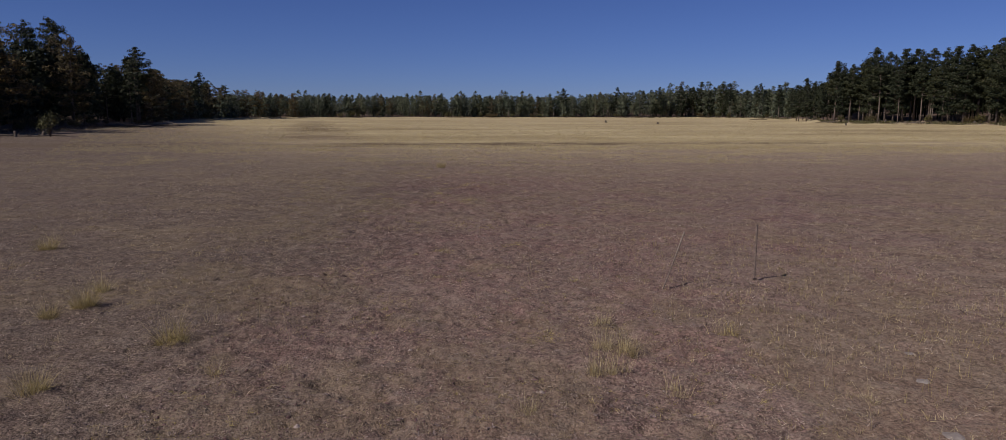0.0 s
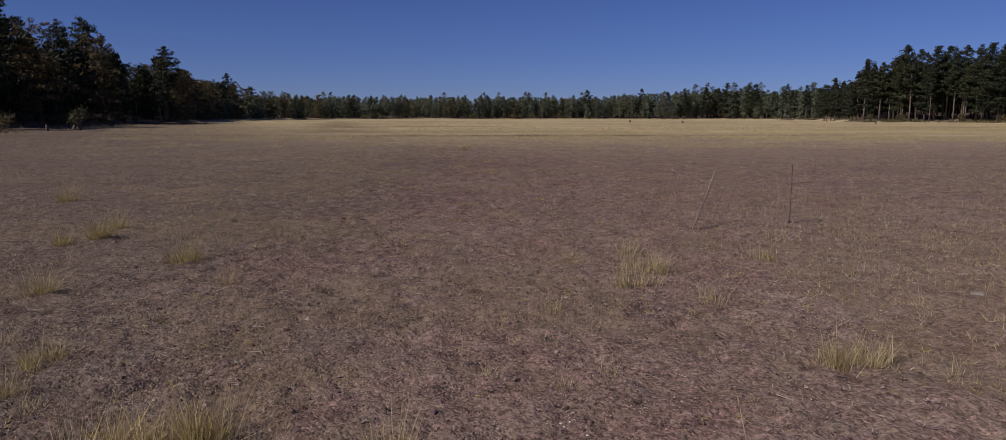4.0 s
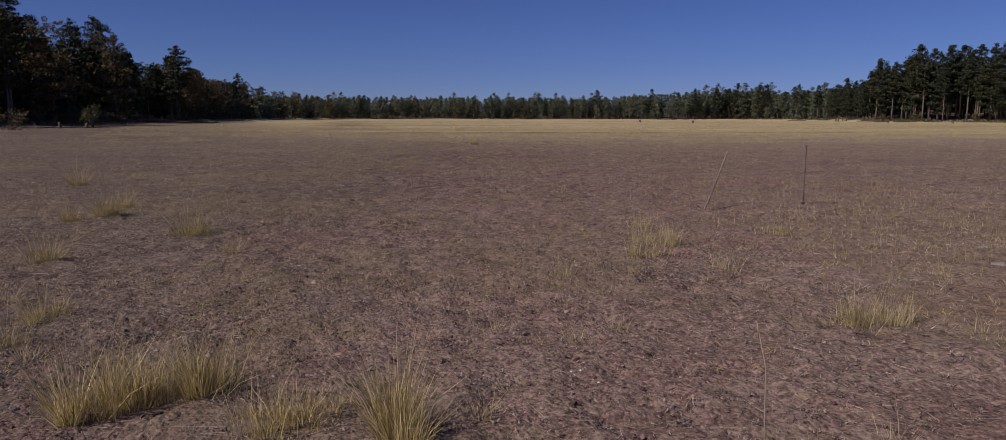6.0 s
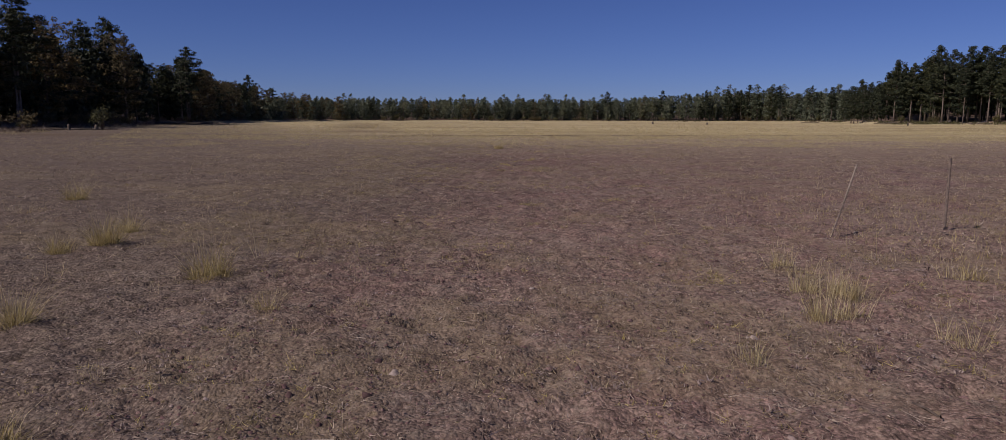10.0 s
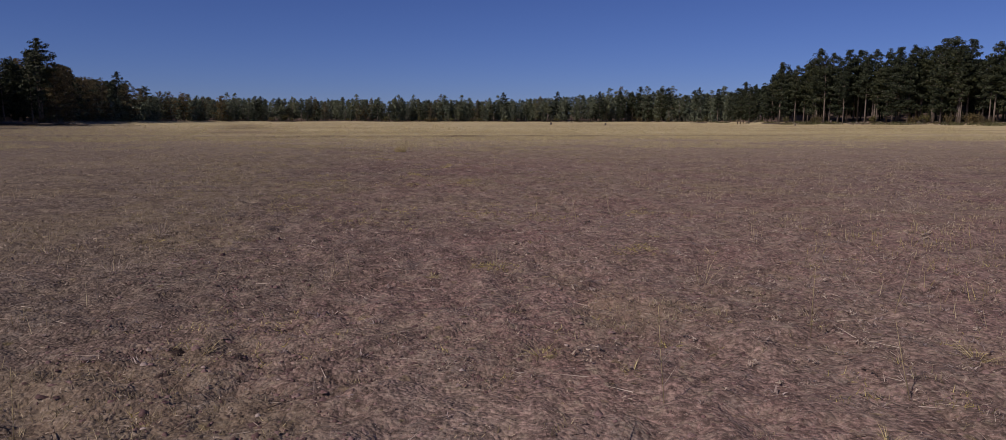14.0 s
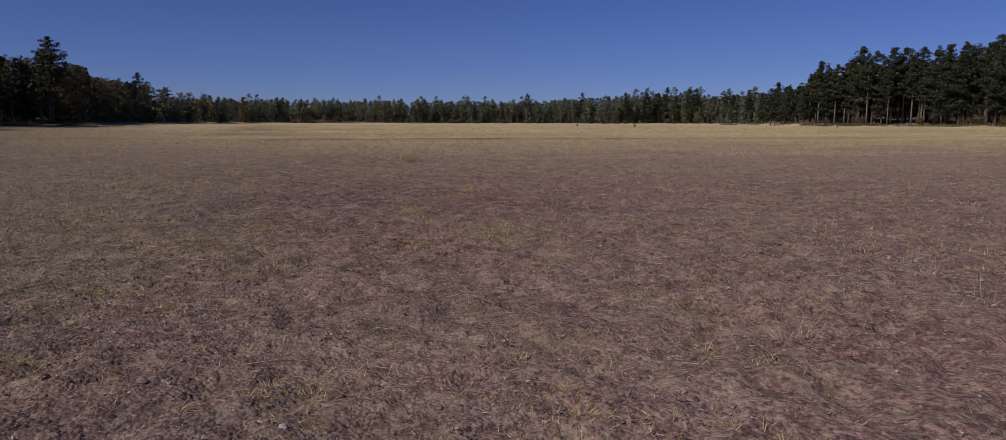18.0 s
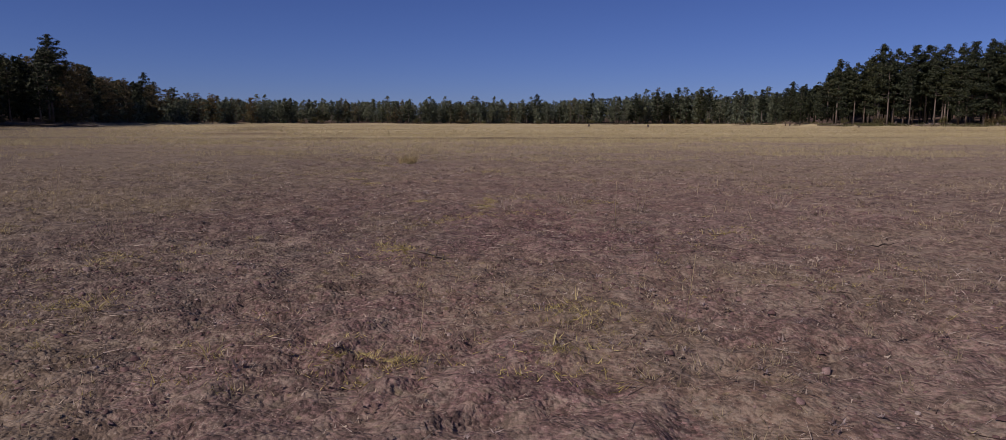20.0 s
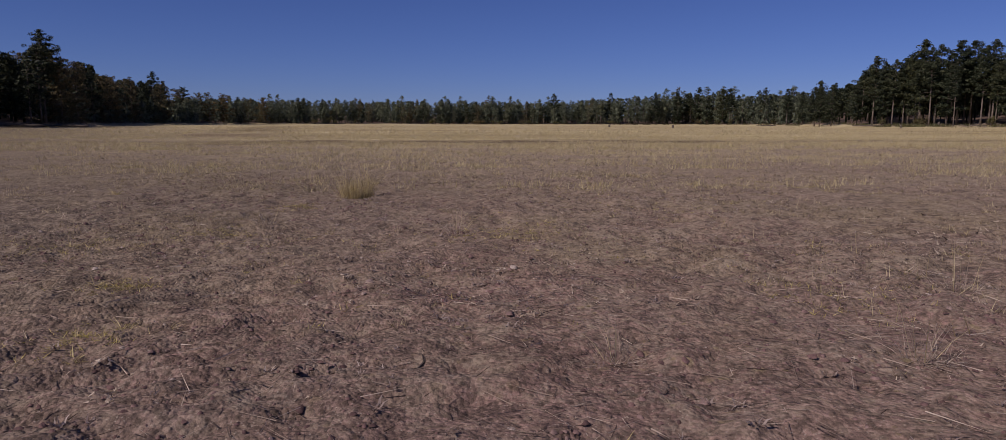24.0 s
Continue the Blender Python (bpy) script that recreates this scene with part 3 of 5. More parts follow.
def plant(kind, x, y, h, which=None, wide=1.0):
    """Stands a pine of that height on the ground; the first of a kind is moved, the rest are copies."""
    i = tr.randrange(len(KINDS[kind])) if which is None else which
    src = KINDS[kind][i]
    z = float(ground_z(x, y)) - 0.05
    s = (h - z - (0.9 if kind == "full" else 0.3)) / HEIGHT[kind]
    m = Matrix.Translation((x, y, z)) @ Matrix.Rotation(tr.uniform(0, 6.28), 4, "Z")
    if (kind, i) in USED:
        ob = copy_thing(src, m)
    else:
        USED.add((kind, i))
        ob = src
        ob.matrix_basis = m
    w = wide * tr.uniform(0.92, 1.1)
    ob.scale = (s * w, s * w, s)
    return ob


# the front trees whose tops make the skyline: x, y, height of the top
LEFT = [(-67.9, 101.4, 19.8, "open"), (-71.2, 96.6, 16.4, "full"), (-71.0, 91.7, 17.0, "full"), (-70.0, 110.7, 17.2, "full"),
        (-73.0, 106.0, 12.0, "full"), (-77.0, 121.0, 14.5, "full"), (-83.2, 142.5, 20.3, "round"), (-80.6, 147.4, 21.4, "round"),
        (-74.5, 141.6, 18.2, "full"), (-79.0, 131.0, 14.0, "full"), (-83.7, 170.5, 15.1, "full"), (-82.8, 177.7, 15.5, "full"),
        (-75.3, 171.2, 18.6, "open"), (-74.0, 174.5, 14.2, "full"), (-78.4, 189.4, 14.7, "full"), (-88.7, 223.0, 13.9, "full"),
        (-94.0, 240.0, 14.6, "full"), (-90.0, 205.0, 14.8, "full"), (-98.0, 262.0, 15.6, "full"), (-106.1, 280.6, 16.1, "full"), (-104.0, 300.0, 16.0, "full"), (-112.0, 338.0, 15.8, "full"),
        (-108.0, 385.0, 15.8, "full"), (-110.0, 400.0, 15.6, "full"), (-100.0, 428.0, 15.8, "full"), (-115.1, 322.0, 21.4, "open"), (-114.7, 351.8, 16.6, "round"), (-111.9, 363.1, 15.5, "full")]
RIGHT = [(69.6, 511.3, 21.7, "open"), (139.2, 513.0, 22.9, "dense"), (156.2, 517.9, 24.0, "dense"), (166.1, 520.4, 22.7, "tall"), (170.1, 516.6, 26.8, "dense"),
         (172.1, 503.1, 20.3, "dense"), (174.6, 483.0, 24.0, "dense"), (175.6, 473.5, 24.4, "tall"), (176.5, 462.3, 19.3, "dense"),
         (175.8, 442.2, 18.2, "dense"), (174.3, 420.7, 21.7, "open"), (172.6, 403.0, 17.2, "dense"), (170.5, 385.6, 19.4, "tall"),
         (167.9, 364.4, 17.2, "dense"), (166.2, 352.0, 15.7, "dense"), (164.6, 341.9, 21.0, "dense"), (146.1, 296.0, 17.2, "dense"),
         (127.0, 263.0, 14.5, "dense")]
RIGHT_WALL = [(134.0, 284.0, 15.0, "dense"), (141.0, 301.0, 16.0, "dense"), (152.0, 318.0, 16.5, "dense"), (118.5, 233.4, 13.7, "dense"), (118.1, 230.1, 16.9, "dense"), (115.2, 220.0, 19.9, "tall"), (114.8, 215.0, 18.0, "dense"),
         (115.4, 211.6, 18.3, "tall"), (118.1, 211.2, 18.7, "tall"), (118.7, 205.4, 22.8, "dense"), (118.0, 200.6, 20.3, "tall"),
         (121.8, 204.0, 21.4, "tall"), (121.0, 198.6, 19.4, "dense"), (124.1, 199.3, 21.9, "tall"), (127.1, 198.7, 21.8, "tall"),
         (125.0, 192.3, 20.0, "tall"), (128.4, 194.1, 21.6, "tall"), (128.9, 188.9, 20.9, "tall"), (126.8, 183.6, 18.5, "dense"),
         (131.0, 187.4, 21.6, "tall"), (130.3, 181.4, 21.6, "tall"), (131.8, 179.4, 20.5, "tall"), (132.7, 176.5, 20.9, "tall"),
         (131.6, 172.0, 22.2, "tall")]
RIGHT_SIDE = [(127.3, 178.4, 19.0, "dense"), (130.5, 179.6, 20.4, "tall"), (131.5, 174.5, 20.8, "tall"), (128.0, 167.8, 18.5, "dense"),
              (130.5, 167.4, 22.1, "dense"), (129.3, 163.5, 20.2, "tall"), (131.7, 163.9, 21.1, "tall"),
              (130.0, 154.0, 19.5, "tall"), (129.0, 147.0, 19.0, "dense"), (127.0, 140.0, 19.5, "tall"), (128.0, 131.0, 19.0, "tall"), (126.0, 121.0, 19.0, "tall")]
SKY_AZ, SKY_UP = [], []
for x, y, h, kind in sorted(LEFT + RIGHT + RIGHT_WALL + RIGHT_SIDE, key=lambda a: math.atan2(a[0], a[1])):
    plant(kind, x, y, h)
    SKY_AZ.append(math.atan2(x, y))
    SKY_UP.append((h - 1.5) / math.hypot(x, y))

# slender trunks standing at the front of the right-hand wood
slim = random.Random(19)
for i in range(7):
    az = radians(27.8 + i * 2.1 + slim.uniform(-0.8, 0.8))
    r = float(np.interp(math.degrees(az), EDGE_AZ, EDGE_R)) + slim.uniform(1, 8)
    plant("tall", r * math.sin(az), r * math.cos(az), slim.uniform(15, 18), wide=0.8)

# the forest behind them, kept under the skyline
deep_rng = random.Random(9)
inside = 0
while inside < 84:
    az = radians(deep_rng.choice((deep_rng.uniform(-46, -20), deep_rng.uniform(26.5, 48))))
    e = float(np.interp(math.degrees(az), EDGE_AZ, EDGE_R))
    r = e + 5 + deep_rng.uniform(0, 1) * 30
    x, y = r * math.sin(az), r * math.cos(az)
    top = float(np.interp(az, SKY_AZ, SKY_UP)) * r * deep_rng.uniform(0.72, 0.93) + 1.5
    z = float(ground_z(x, y))
    if top - z < 5:
        continue
    plant("back", x, y, min(top, z + 19), wide=1.15)
    inside += 1

# the treeline across the meadow
far_rng = random.Random(13)
for i in range(188):
    az = radians(-20 + 46.5 * (i + far_rng.uniform(0, 1)) / 188)
    e = float(np.interp(math.degrees(az), EDGE_AZ, EDGE_R))
    r = e + 4 + far_rng.uniform(0, 1) ** 2 * 30
    rise = 1.0 + 0.30 * min(9, max(0, math.degrees(az) - 8)) / 9
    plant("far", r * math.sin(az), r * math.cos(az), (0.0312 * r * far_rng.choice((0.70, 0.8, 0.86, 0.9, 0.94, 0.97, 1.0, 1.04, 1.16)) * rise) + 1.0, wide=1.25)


def woods(name, n, seed, lo, hi, near, deep_to, tall, tufts, size, wide, low, leaf=NEEDLES):
    """Dense woods behind the trees that can be told apart: one joined mass of trunks and crowns. tall gives the height for an azimuth and distance."""
    rs = np.random.RandomState(seed)
    bits = []
    for i in range(n):
        az = radians(rs.uniform(lo, hi))
        e = float(np.interp(math.degrees(az), EDGE_AZ, EDGE_R))
        r = e + rs.uniform(near, deep_to)
        x, y = r * math.sin(az), r * math.cos(az)
        z = float(ground_z(x, y))
        h = max(6.0, tall(az, r) * rs.uniform(0.8, 1.05) - z)
        u = rs.uniform(low, 1, tufts)
        rad = wide * np.sqrt(np.clip(1.05 - u, 0.02, 1)) * rs.uniform(0.25, 1, tufts)
        a = rs.uniform(0, 6.28, tufts)
        c = np.stack([x + rad * np.cos(a), y + rad * np.sin(a), z + u * h * 0.95], 1)
        d = rs.normal(0, 1, (tufts, 3)) + [0, 0, 0.5]
        d *= (size / np.linalg.norm(d, axis=1))[:, None]
        bits.append(spike_arrays(c - d * 0.4, d, rs.uniform(0.4, 0.65, tufts) * size, rs))
        bits.append(tube_arrays([(x, y, z - 0.2), (x, y, z + h * 0.9)], [0.26, 0.05], 4))
    return to_mesh(name, *join(bits), leaf)


def far_tall(az, r):
    return 0.0290 * r * (1.0 + 0.30 * min(9, max(0, math.degrees(az) - 8)) / 9) + 1


def side_tall(az, r):
    return min(18.0, float(np.interp(az, SKY_AZ, SKY_UP)) * r * 0.93 + 1.5)


tagged(link("far_woods", woods("far_woods", 760, 77, -24, 26.4, 5, 80, far_tall, 130, 1.5, 3.0, 0.05, NEEDLES_HAZED)), "dense dark pine woods beyond the golden meadow", "woods", kind="stuff")
tagged(link("left_woods", woods("left_woods", 180, 78, -48, -19, 12, 75, side_tall, 420, 1.0, 3.4, 0.06)), "dense shaded pine woods behind the edge trees", "woods", kind="stuff")
tagged(link("right_woods", woods("right_woods", 200, 79, 26.3, 50, 14, 90, side_tall, 420, 1.0, 3.2, 0.36)), "dense shaded pine woods with dim trunks", "woods", kind="stuff")
tagged(link("deep_woods", woods("deep_woods", 150, 80, 26.5, 52, 60, 150, side_tall, 330, 1.4, 3.6, 0.03)), "dark pine woods far back among the trunks", "woods", kind="stuff")


# ---- shrubs, stumps and logs at the forest's edge ----
def shrub_parts(seed, h, r, n):
    rs = np.random.RandomState(seed)
    stems, tips = [], []
    for i in range(9):
        a = rs.uniform(0, 6.28)
        end = np.array([math.cos(a) * r * rs.uniform(0.3, 0.9), math.sin(a) * r * rs.uniform(0.3, 0.9), h * rs.uniform(0.5, 0.95)])
        stems.append(tube_arrays([(0, 0, 0), end * [0.4, 0.4, 0.6], end], [0.05, 0.03, 0.012], 4))
        tips.append(end + rs.normal(0, 1, (n // 9, 3)) * [r * 0.28, r * 0.28, h * 0.2])
    C = np.concatenate(tips)
    C[:, 2] = np.abs(C[:, 2]) + 0.05
    d = rs.normal(0, 1, C.shape) + [0, 0, 0.4]
    d *= 0.34 / np.linalg.norm(d, axis=1)[:, None]
    return join(stems), spike_arrays(C, d, rs.uniform(0.14, 0.24, len(C)), rs)


def shrub(seed, h, r, n, leaf):
    stems, leaves = shrub_parts(seed, h, r, n)
    e = tagged(new("shrub"), "low olive-green shrub at the forest's edge", "shrub", "shrubs at the forest's edge")
    tagged(link("stem_cluster", to_mesh("stem_cluster", *stems, TWIG), e), kind="stuff")
    tagged(link("foliage", to_mesh("foliage", *leaves, leaf), e), kind="stuff")
    return e


SHRUBS = [shrub(1, 2.4, 1.2, 420, SHRUB), shrub(2, 1.7, 1.7, 420, SHRUB), shrub(3, 1.9, 1.5, 420, NEEDLES_BROWN)]


def put(ob, x, y, turn=0.0, s=1.0, sink=0.03, first=[]):
    m = Matrix.Translation((x, y, float(surface(x, y)) - sink)) @ Matrix.Rotation(turn, 4, "Z")
    if ob in first:
        ob = copy_thing(ob, m)
    else:
        first.append(ob)
        ob.matrix_basis = m
    ob.scale = (s, s, s)
    return ob


put(SHRUBS[0], -51.5, 92.0, 0.3, 1.0)
sr = random.Random(21)
for i in range(12):
    az = radians(sr.uniform(27.5, 43))
    r = float(np.interp(math.degrees(az), EDGE_AZ, EDGE_R)) + sr.uniform(0, 4)
    put(SHRUBS[sr.randrange(3)], r * math.sin(az), r * math.cos(az), sr.uniform(0, 6), sr.uniform(0.6, 1.05))
for i in range(30):
    az = radians(sr.uniform(-21, 25))
    r = float(np.interp(math.degrees(az), EDGE_AZ, EDGE_R)) + sr.uniform(-2, 3)
    put(SHRUBS[sr.randrange(3)], r * math.sin(az), r * math.cos(az), sr.uniform(0, 6), sr.uniform(0.7, 1.4))
for i in range(24):
    az = radians(sr.uniform(-37, -21))
    r = float(np.interp(math.degrees(az), EDGE_AZ, EDGE_R)) + sr.uniform(-4, 2)
    put(SHRUBS[2 if sr.random() < 0.7 else 1], r * math.sin(az), r * math.cos(az), sr.uniform(0, 6), sr.uniform(0.4, 1.0))


def stump(seed, h, r):
    """A broken stump: flared foot, jagged top."""
    rs = np.random.RandomState(seed)
    V, F = tube_arrays([(0, 0, -0.1), (0, 0, 0.12 * h), (0.02, 0, 0.6 * h), (0.03, 0.02, h)], [r * 1.5, r * 1.1, r * 0.95, r * 0.85], 10)
    V[-10:, 2] += rs.uniform(-0.25, 0.15, 10) * h
    V[:, :2] *= 1 + rs.uniform(-0.12, 0.12, (len(V), 1))
    return tagged(link("stump", to_mesh("stump", V, F, WOOD)), "weathered broken tree stump in dry grass", "stump", "stumps by the forest")


for i, (x, y, h, r) in enumerate([(-64.5, 92.0, 0.9, 0.2), (-60.2, 90.0, 0.8, 0.17), (-56.0, 92.5, 0.8, 0.18), (-54.0, 95.0, 0.6, 0.2), (-74.0, 172.0, 0.7, 0.3),
                                  (49.0, 250.0, 0.8, 0.3), (58.0, 215.0, 0.7, 0.28), (97.5, 180.0, 0.6, 0.2), (118.0, 197.0, 1.1, 0.3), (128.0, 175.0, 0.8, 0.3)]):
    s = stump(i, h, r)
    s.matrix_basis = Matrix.Translation((x, y, float(surface(x, y)))) @ Matrix.Rotation(i * 1.3, 4, "Z")


def fallen_log(seed, length, r):
    rs = np.random.RandomState(seed)
    n = 8
    t = np.linspace(0, 1, n)
    P = np.stack([t * length, np.cumsum(rs.normal(0, 0.05, n)), r * 0.8 + 0.05 * np.sin(t * 5)], 1)
    bits = [tube_arrays(P, r * (1.1 - 0.5 * t), 9)]
    for k in range(5):
        b = P[1 + k]
        d = np.array([rs.uniform(-0.3, 0.5), rs.choice([-1, 1]) * rs.uniform(0.3, 0.7), rs.uniform(0.2, 0.9)])
        bits.append(tube_arrays([b, b + d * 0.5, b + d], [r * 0.3, r * 0.2, r * 0.08], 5))
    return tagged(link("fallen_log", to_mesh("fallen_log", *join(bits), WOOD)), "grey fallen log with broken branch stubs", "log", "logs by the forest")


for i, (x, y, ln, r, a) in enumerate([(-61.5, 93.5, 8.5, 0.13, 0.1), (-63.0, 88.0, 4.0, 0.11, -0.3), (-55.0, 95.5, 3.2, 0.1, 0.2), (-70.0, 143.0, 9.0, 0.24, 0.05),
                                      (-68.0, 156.0, 8.0, 0.25, -0.1), (113.0, 212.0, 7.0, 0.17, 2.5), (125.0, 190.0, 6.0, 0.16, 2.2), (120.0, 203.0, 5.0, 0.15, 2.6), (131.0, 178.0, 6.0, 0.16, 2.1), (115.0, 222.0, 5.0, 0.15, 0.4), (160.0, 375.0, 9.0, 0.25, 2.7)]):
    g = fallen_log(40 + i, ln, r)
    g.matrix_basis = Matrix.Translation((x, y, float(surface(x, y)))) @ Matrix.Rotation(a, 4, "Z")


def earth_bank():
    """A bare cut of reddish earth under the trees."""
    rs = np.random.RandomState(3)
    n, k = 26, 10
    u, v = np.meshgrid(np.linspace(-1, 1, n), np.linspace(0, 1, k))
    z = (1 - np.abs(u) ** 3) * np.sin(np.clip(v * 1.9, 0, math.pi / 2)) * 2.4 + rs.normal(0, 0.08, u.shape)
    V = np.stack([u * 6, v * 5 + rs.normal(0, 0.1, u.shape), z], -1).reshape(-1, 3)
    qd = (np.arange(k - 1)[:, None] * n + np.arange(n - 1)[None]).ravel()
    F = np.concatenate([np.stack([qd, qd + 1, qd + n + 1], 1), np.stack([qd, qd + n + 1, qd + n], 1)])
    return link("earth_bank", to_mesh("earth_bank", V, F, SOIL, True))


bank = tagged(earth_bank(), "bare reddish earth bank beneath the pines", "bank")
bank.matrix_basis = Matrix.Translation((154.0, 193.0, float(surface(154, 193)) + 0.6)) @ Matrix.Rotation(-0.67, 4, "Z")


# ---- the two remains of a fence ----
def fence_post():
    """A steel T-post: web, flange, studs and a spade plate at the ground."""
    e = tagged(new("fence_post"), "thin dark rusty steel fence post standing alone", "post")

    def box(name, x, y, z0, z1, w, d, label=""):
        bm = bmesh.new()
        bmesh.ops.create_cube(bm, size=1.0, matrix=Matrix.LocRotScale((x, y, (z0 + z1) / 2), None, (w, d, z1 - z0)))
        bmesh.ops.bevel(bm, geom=bm.edges[:], offset=0.0015, segments=1, affect="EDGES")
        me = bpy.data.meshes.new(name)
        bm.to_mesh(me)
        bm.free()
        me.materials.append(STEEL)
        return link(name, me, e, label)

    box("flange", 0, 0, -0.3, 1.03, 0.019, 0.006)
    box("web", 0, 0.0185, -0.3, 1.03, 0.006, 0.031)
    box("spade_plate", 0, -0.0035, -0.25, 0.05, 0.09, 0.004)
    for k in range(16):
        box("stud", 0, -0.0065, 0.1 + k * 0.056, 0.125 + k * 0.056, 0.014, 0.008)
    return e


fp = fence_post()
fp.matrix_basis = Matrix.Translation((5.24, 12.27, float(surface(5.24, 12.27)))) @ Matrix.Rotation(0.4, 4, "Z")


def leaning_rod():
    e = tagged(new("leaning_rod"), "thin bent metal rod leaning out of the ground", "rod")
    base, top = np.array([3.34, 11.76, -0.15]), np.array([3.84, 12.12, 0.93])
    d = (top - base) / np.linalg.norm(top - base)
    bend = base + d * 0.66 + [0.008, 0, 0]
    link("shaft", to_mesh("shaft", *tube_arrays([base, base + d * 0.3 + [0.004, 0, 0], bend], [0.014, 0.0135, 0.013], 8), STEEL, True), e)
    link("upper_shaft", to_mesh("upper_shaft", *tube_arrays([bend, bend + (top - bend) * 0.5, top, top + d * 0.03], [0.0145, 0.014, 0.013, 0.007], 8), ROD, True), e, "pale upper half of the rod, with sunlight put into its colour")
    return e


leaning_rod()


# ---- sticks, stones and weeds on the bare ground ----
def stick(seed, length, r):
    rs = np.random.RandomState(seed)
    t = np.linspace(0, 1, 6)
    P = np.stack([t * length, np.cumsum(rs.normal(0, 0.02, 6)) * length * 2, r + np.abs(rs.normal(0, 0.012, 6))], 1)
    bits = [tube_arrays(P, r * (1.1 - 0.6 * t), 5)]
    for k in (2, 3):
        d = np.array([rs.uniform(0.2, 0.6), rs.choice([-1, 1]) * rs.uniform(0.3, 0.7), rs.uniform(0.05, 0.5)]) * length * 0.3
        bits.append(tube_arrays([P[k], P[k] + d * 0.5 + [0, 0, 0.01], P[k] + d], [r * 0.6, r * 0.4, r * 0.2], 4))
    return join(bits)


STICKS = [tagged(link("stick", to_mesh("stick", *stick(60 + k, ln, r), mt)), lb, "stick", "sticks on the bare ground")
          for k, (ln, r, mt, lb) in enumerate([(0.30, 0.006, TWIG, "short dark forked twig on bare earth"), (0.42, 0.008, TWIG, "dark crooked twig on bare earth"),
                                               (0.35, 0.006, WOOD, "pale dry stick on bare earth"), (0.55, 0.007, WOOD, "long pale dry stick on bare earth")])]
kr = random.Random(31)
for x, y, k, a in [(4.0, 11.9, 1, 0.3), (4.35, 12.1, 0, 2.2), (4.6, 12.25, 1, 0.1), (4.75, 11.8, 0, 0.5), (3.9, 12.3, 2, 0.2), (4.2, 11.6, 3, -0.2), (-1.05, 5.2, 1, 0.1),
                   (2.16, 4.16, 0, 1.2), (2.24, 4.05, 1, 2.0), (0.28, 3.3, 0, 0.9), (3.1, 3.3, 0, 1.4), (-0.9, 7.3, 0, 0.4), (-7.2, 17.5, 3, 0.4), (0.4, 5.0, 2, 1.9)]:
    put(STICKS[k], x, y, a, kr.uniform(0.8, 1.2))
for i in range(46):
    y = kr.uniform(4, 44)
    x = -1.0 + kr.gauss(0, 1) * (1.8 + y * 0.06)
    put(STICKS[kr.randrange(4)], x, y, kr.uniform(0, 6.28), kr.uniform(0.5, 1.15))


def stone(seed, r):
    rs = np.random.RandomState(seed)
    bm = bmesh.new()
    bmesh.ops.create_icosphere(bm, subdivisions=2, radius=r)
    for v in bm.verts:
        v.co *= 1 + 0.35 * (noise.noise(v.co * (1.2 / r) + Vector((seed, 0, 0))))
        v.co.z *= 0.5
    me = bpy.data.meshes.new("stone")
    bm.to_mesh(me)
    bm.free()
    me.materials.append(STONE)
    return tagged(link("stone", me), "small pale flat stone half sunk in earth", "stone", "stones on the bare ground")


STONES = [stone(s, r) for s, r in ((1, 0.035), (2, 0.06), (3, 0.1))]
for x, y, k in [(5.2, 7.3, 2), (5.6, 8.2, 2), (5.0, 6.4, 1), (4.6, 5.9, 2), (4.9, 5.7, 1), (5.9, 9.3, 1), (0.32, 3.95, 0), (0.4, 3.85, 0), (0.36, 3.75, 0), (0.44, 3.98, 0),
                (-1.9, 12.6, 0), (0.4, 13.0, 0), (1.2, 15.3, 0), (6.4, 8.8, 1), (-1.42, 11.3, 0)]:
    put(STONES[k], x, y, kr.uniform(0, 6), kr.uniform(0.8, 1.2))
for i in range(22):
    y = kr.uniform(5, 42)
    put(STONES[kr.randrange(2)], -1.0 + kr.gauss(0, 1) * (2 + y * 0.08), y, kr.uniform(0, 6), kr.uniform(0.35, 0.8))


def white_chip(seed, r):
    """A small angular chip of white stone."""
    rs = random.Random(seed)
    bm = bmesh.new()
    bmesh.ops.create_icosphere(bm, subdivisions=1, radius=r)
    for v in bm.verts:
        v.co *= rs.uniform(0.65, 1.2)
        v.co.z *= 0.6
    me = bpy.data.meshes.new("stone_chip")
    bm.to_mesh(me)
    bm.free()
    me.materials.append(WHITE)
    return tagged(link("stone_chip", me), "tiny white chip of stone on bare earth", "stone", "white stone chips")


for i in range(9):
    put(white_chip(700 + i, kr.uniform(0.006, 0.012)), 0.47 + kr.gauss(0, 0.07), 4.04 + kr.gauss(0, 0.07), kr.uniform(0, 6), sink=0.001)


def broken_clod(seed, r):
    """A cracked lump of dark earth turned up out of the ground."""
    bm = bmesh.new()
    for k in range(7):
        rs = random.Random(seed * 10 + k)
        s = r * rs.uniform(0.25, 0.8)
        made = bmesh.ops.create_icosphere(bm, subdivisions=2, radius=s, matrix=Matrix.Translation((rs.uniform(-1, 1) * r * 1.6, rs.uniform(-1, 1) * r * 1.2, s * 0.25)))
        for v in made["verts"]:
            v.co += Vector((1, 1, 0.8)) * s * (0.7 * noise.noise(v.co * (1.6 / r) + Vector((seed, k, 0))) + 0.45 * noise.noise(v.co * (5.0 / r)))
    me = bpy.data.meshes.new("broken_clod")
    bm.to_mesh(me)
    bm.free()
    me.materials.append(DARK_EARTH)
    return tagged(link("earth_clod", me), "dark broken clod of turned-up earth", "clod", "clods on the bare ground")


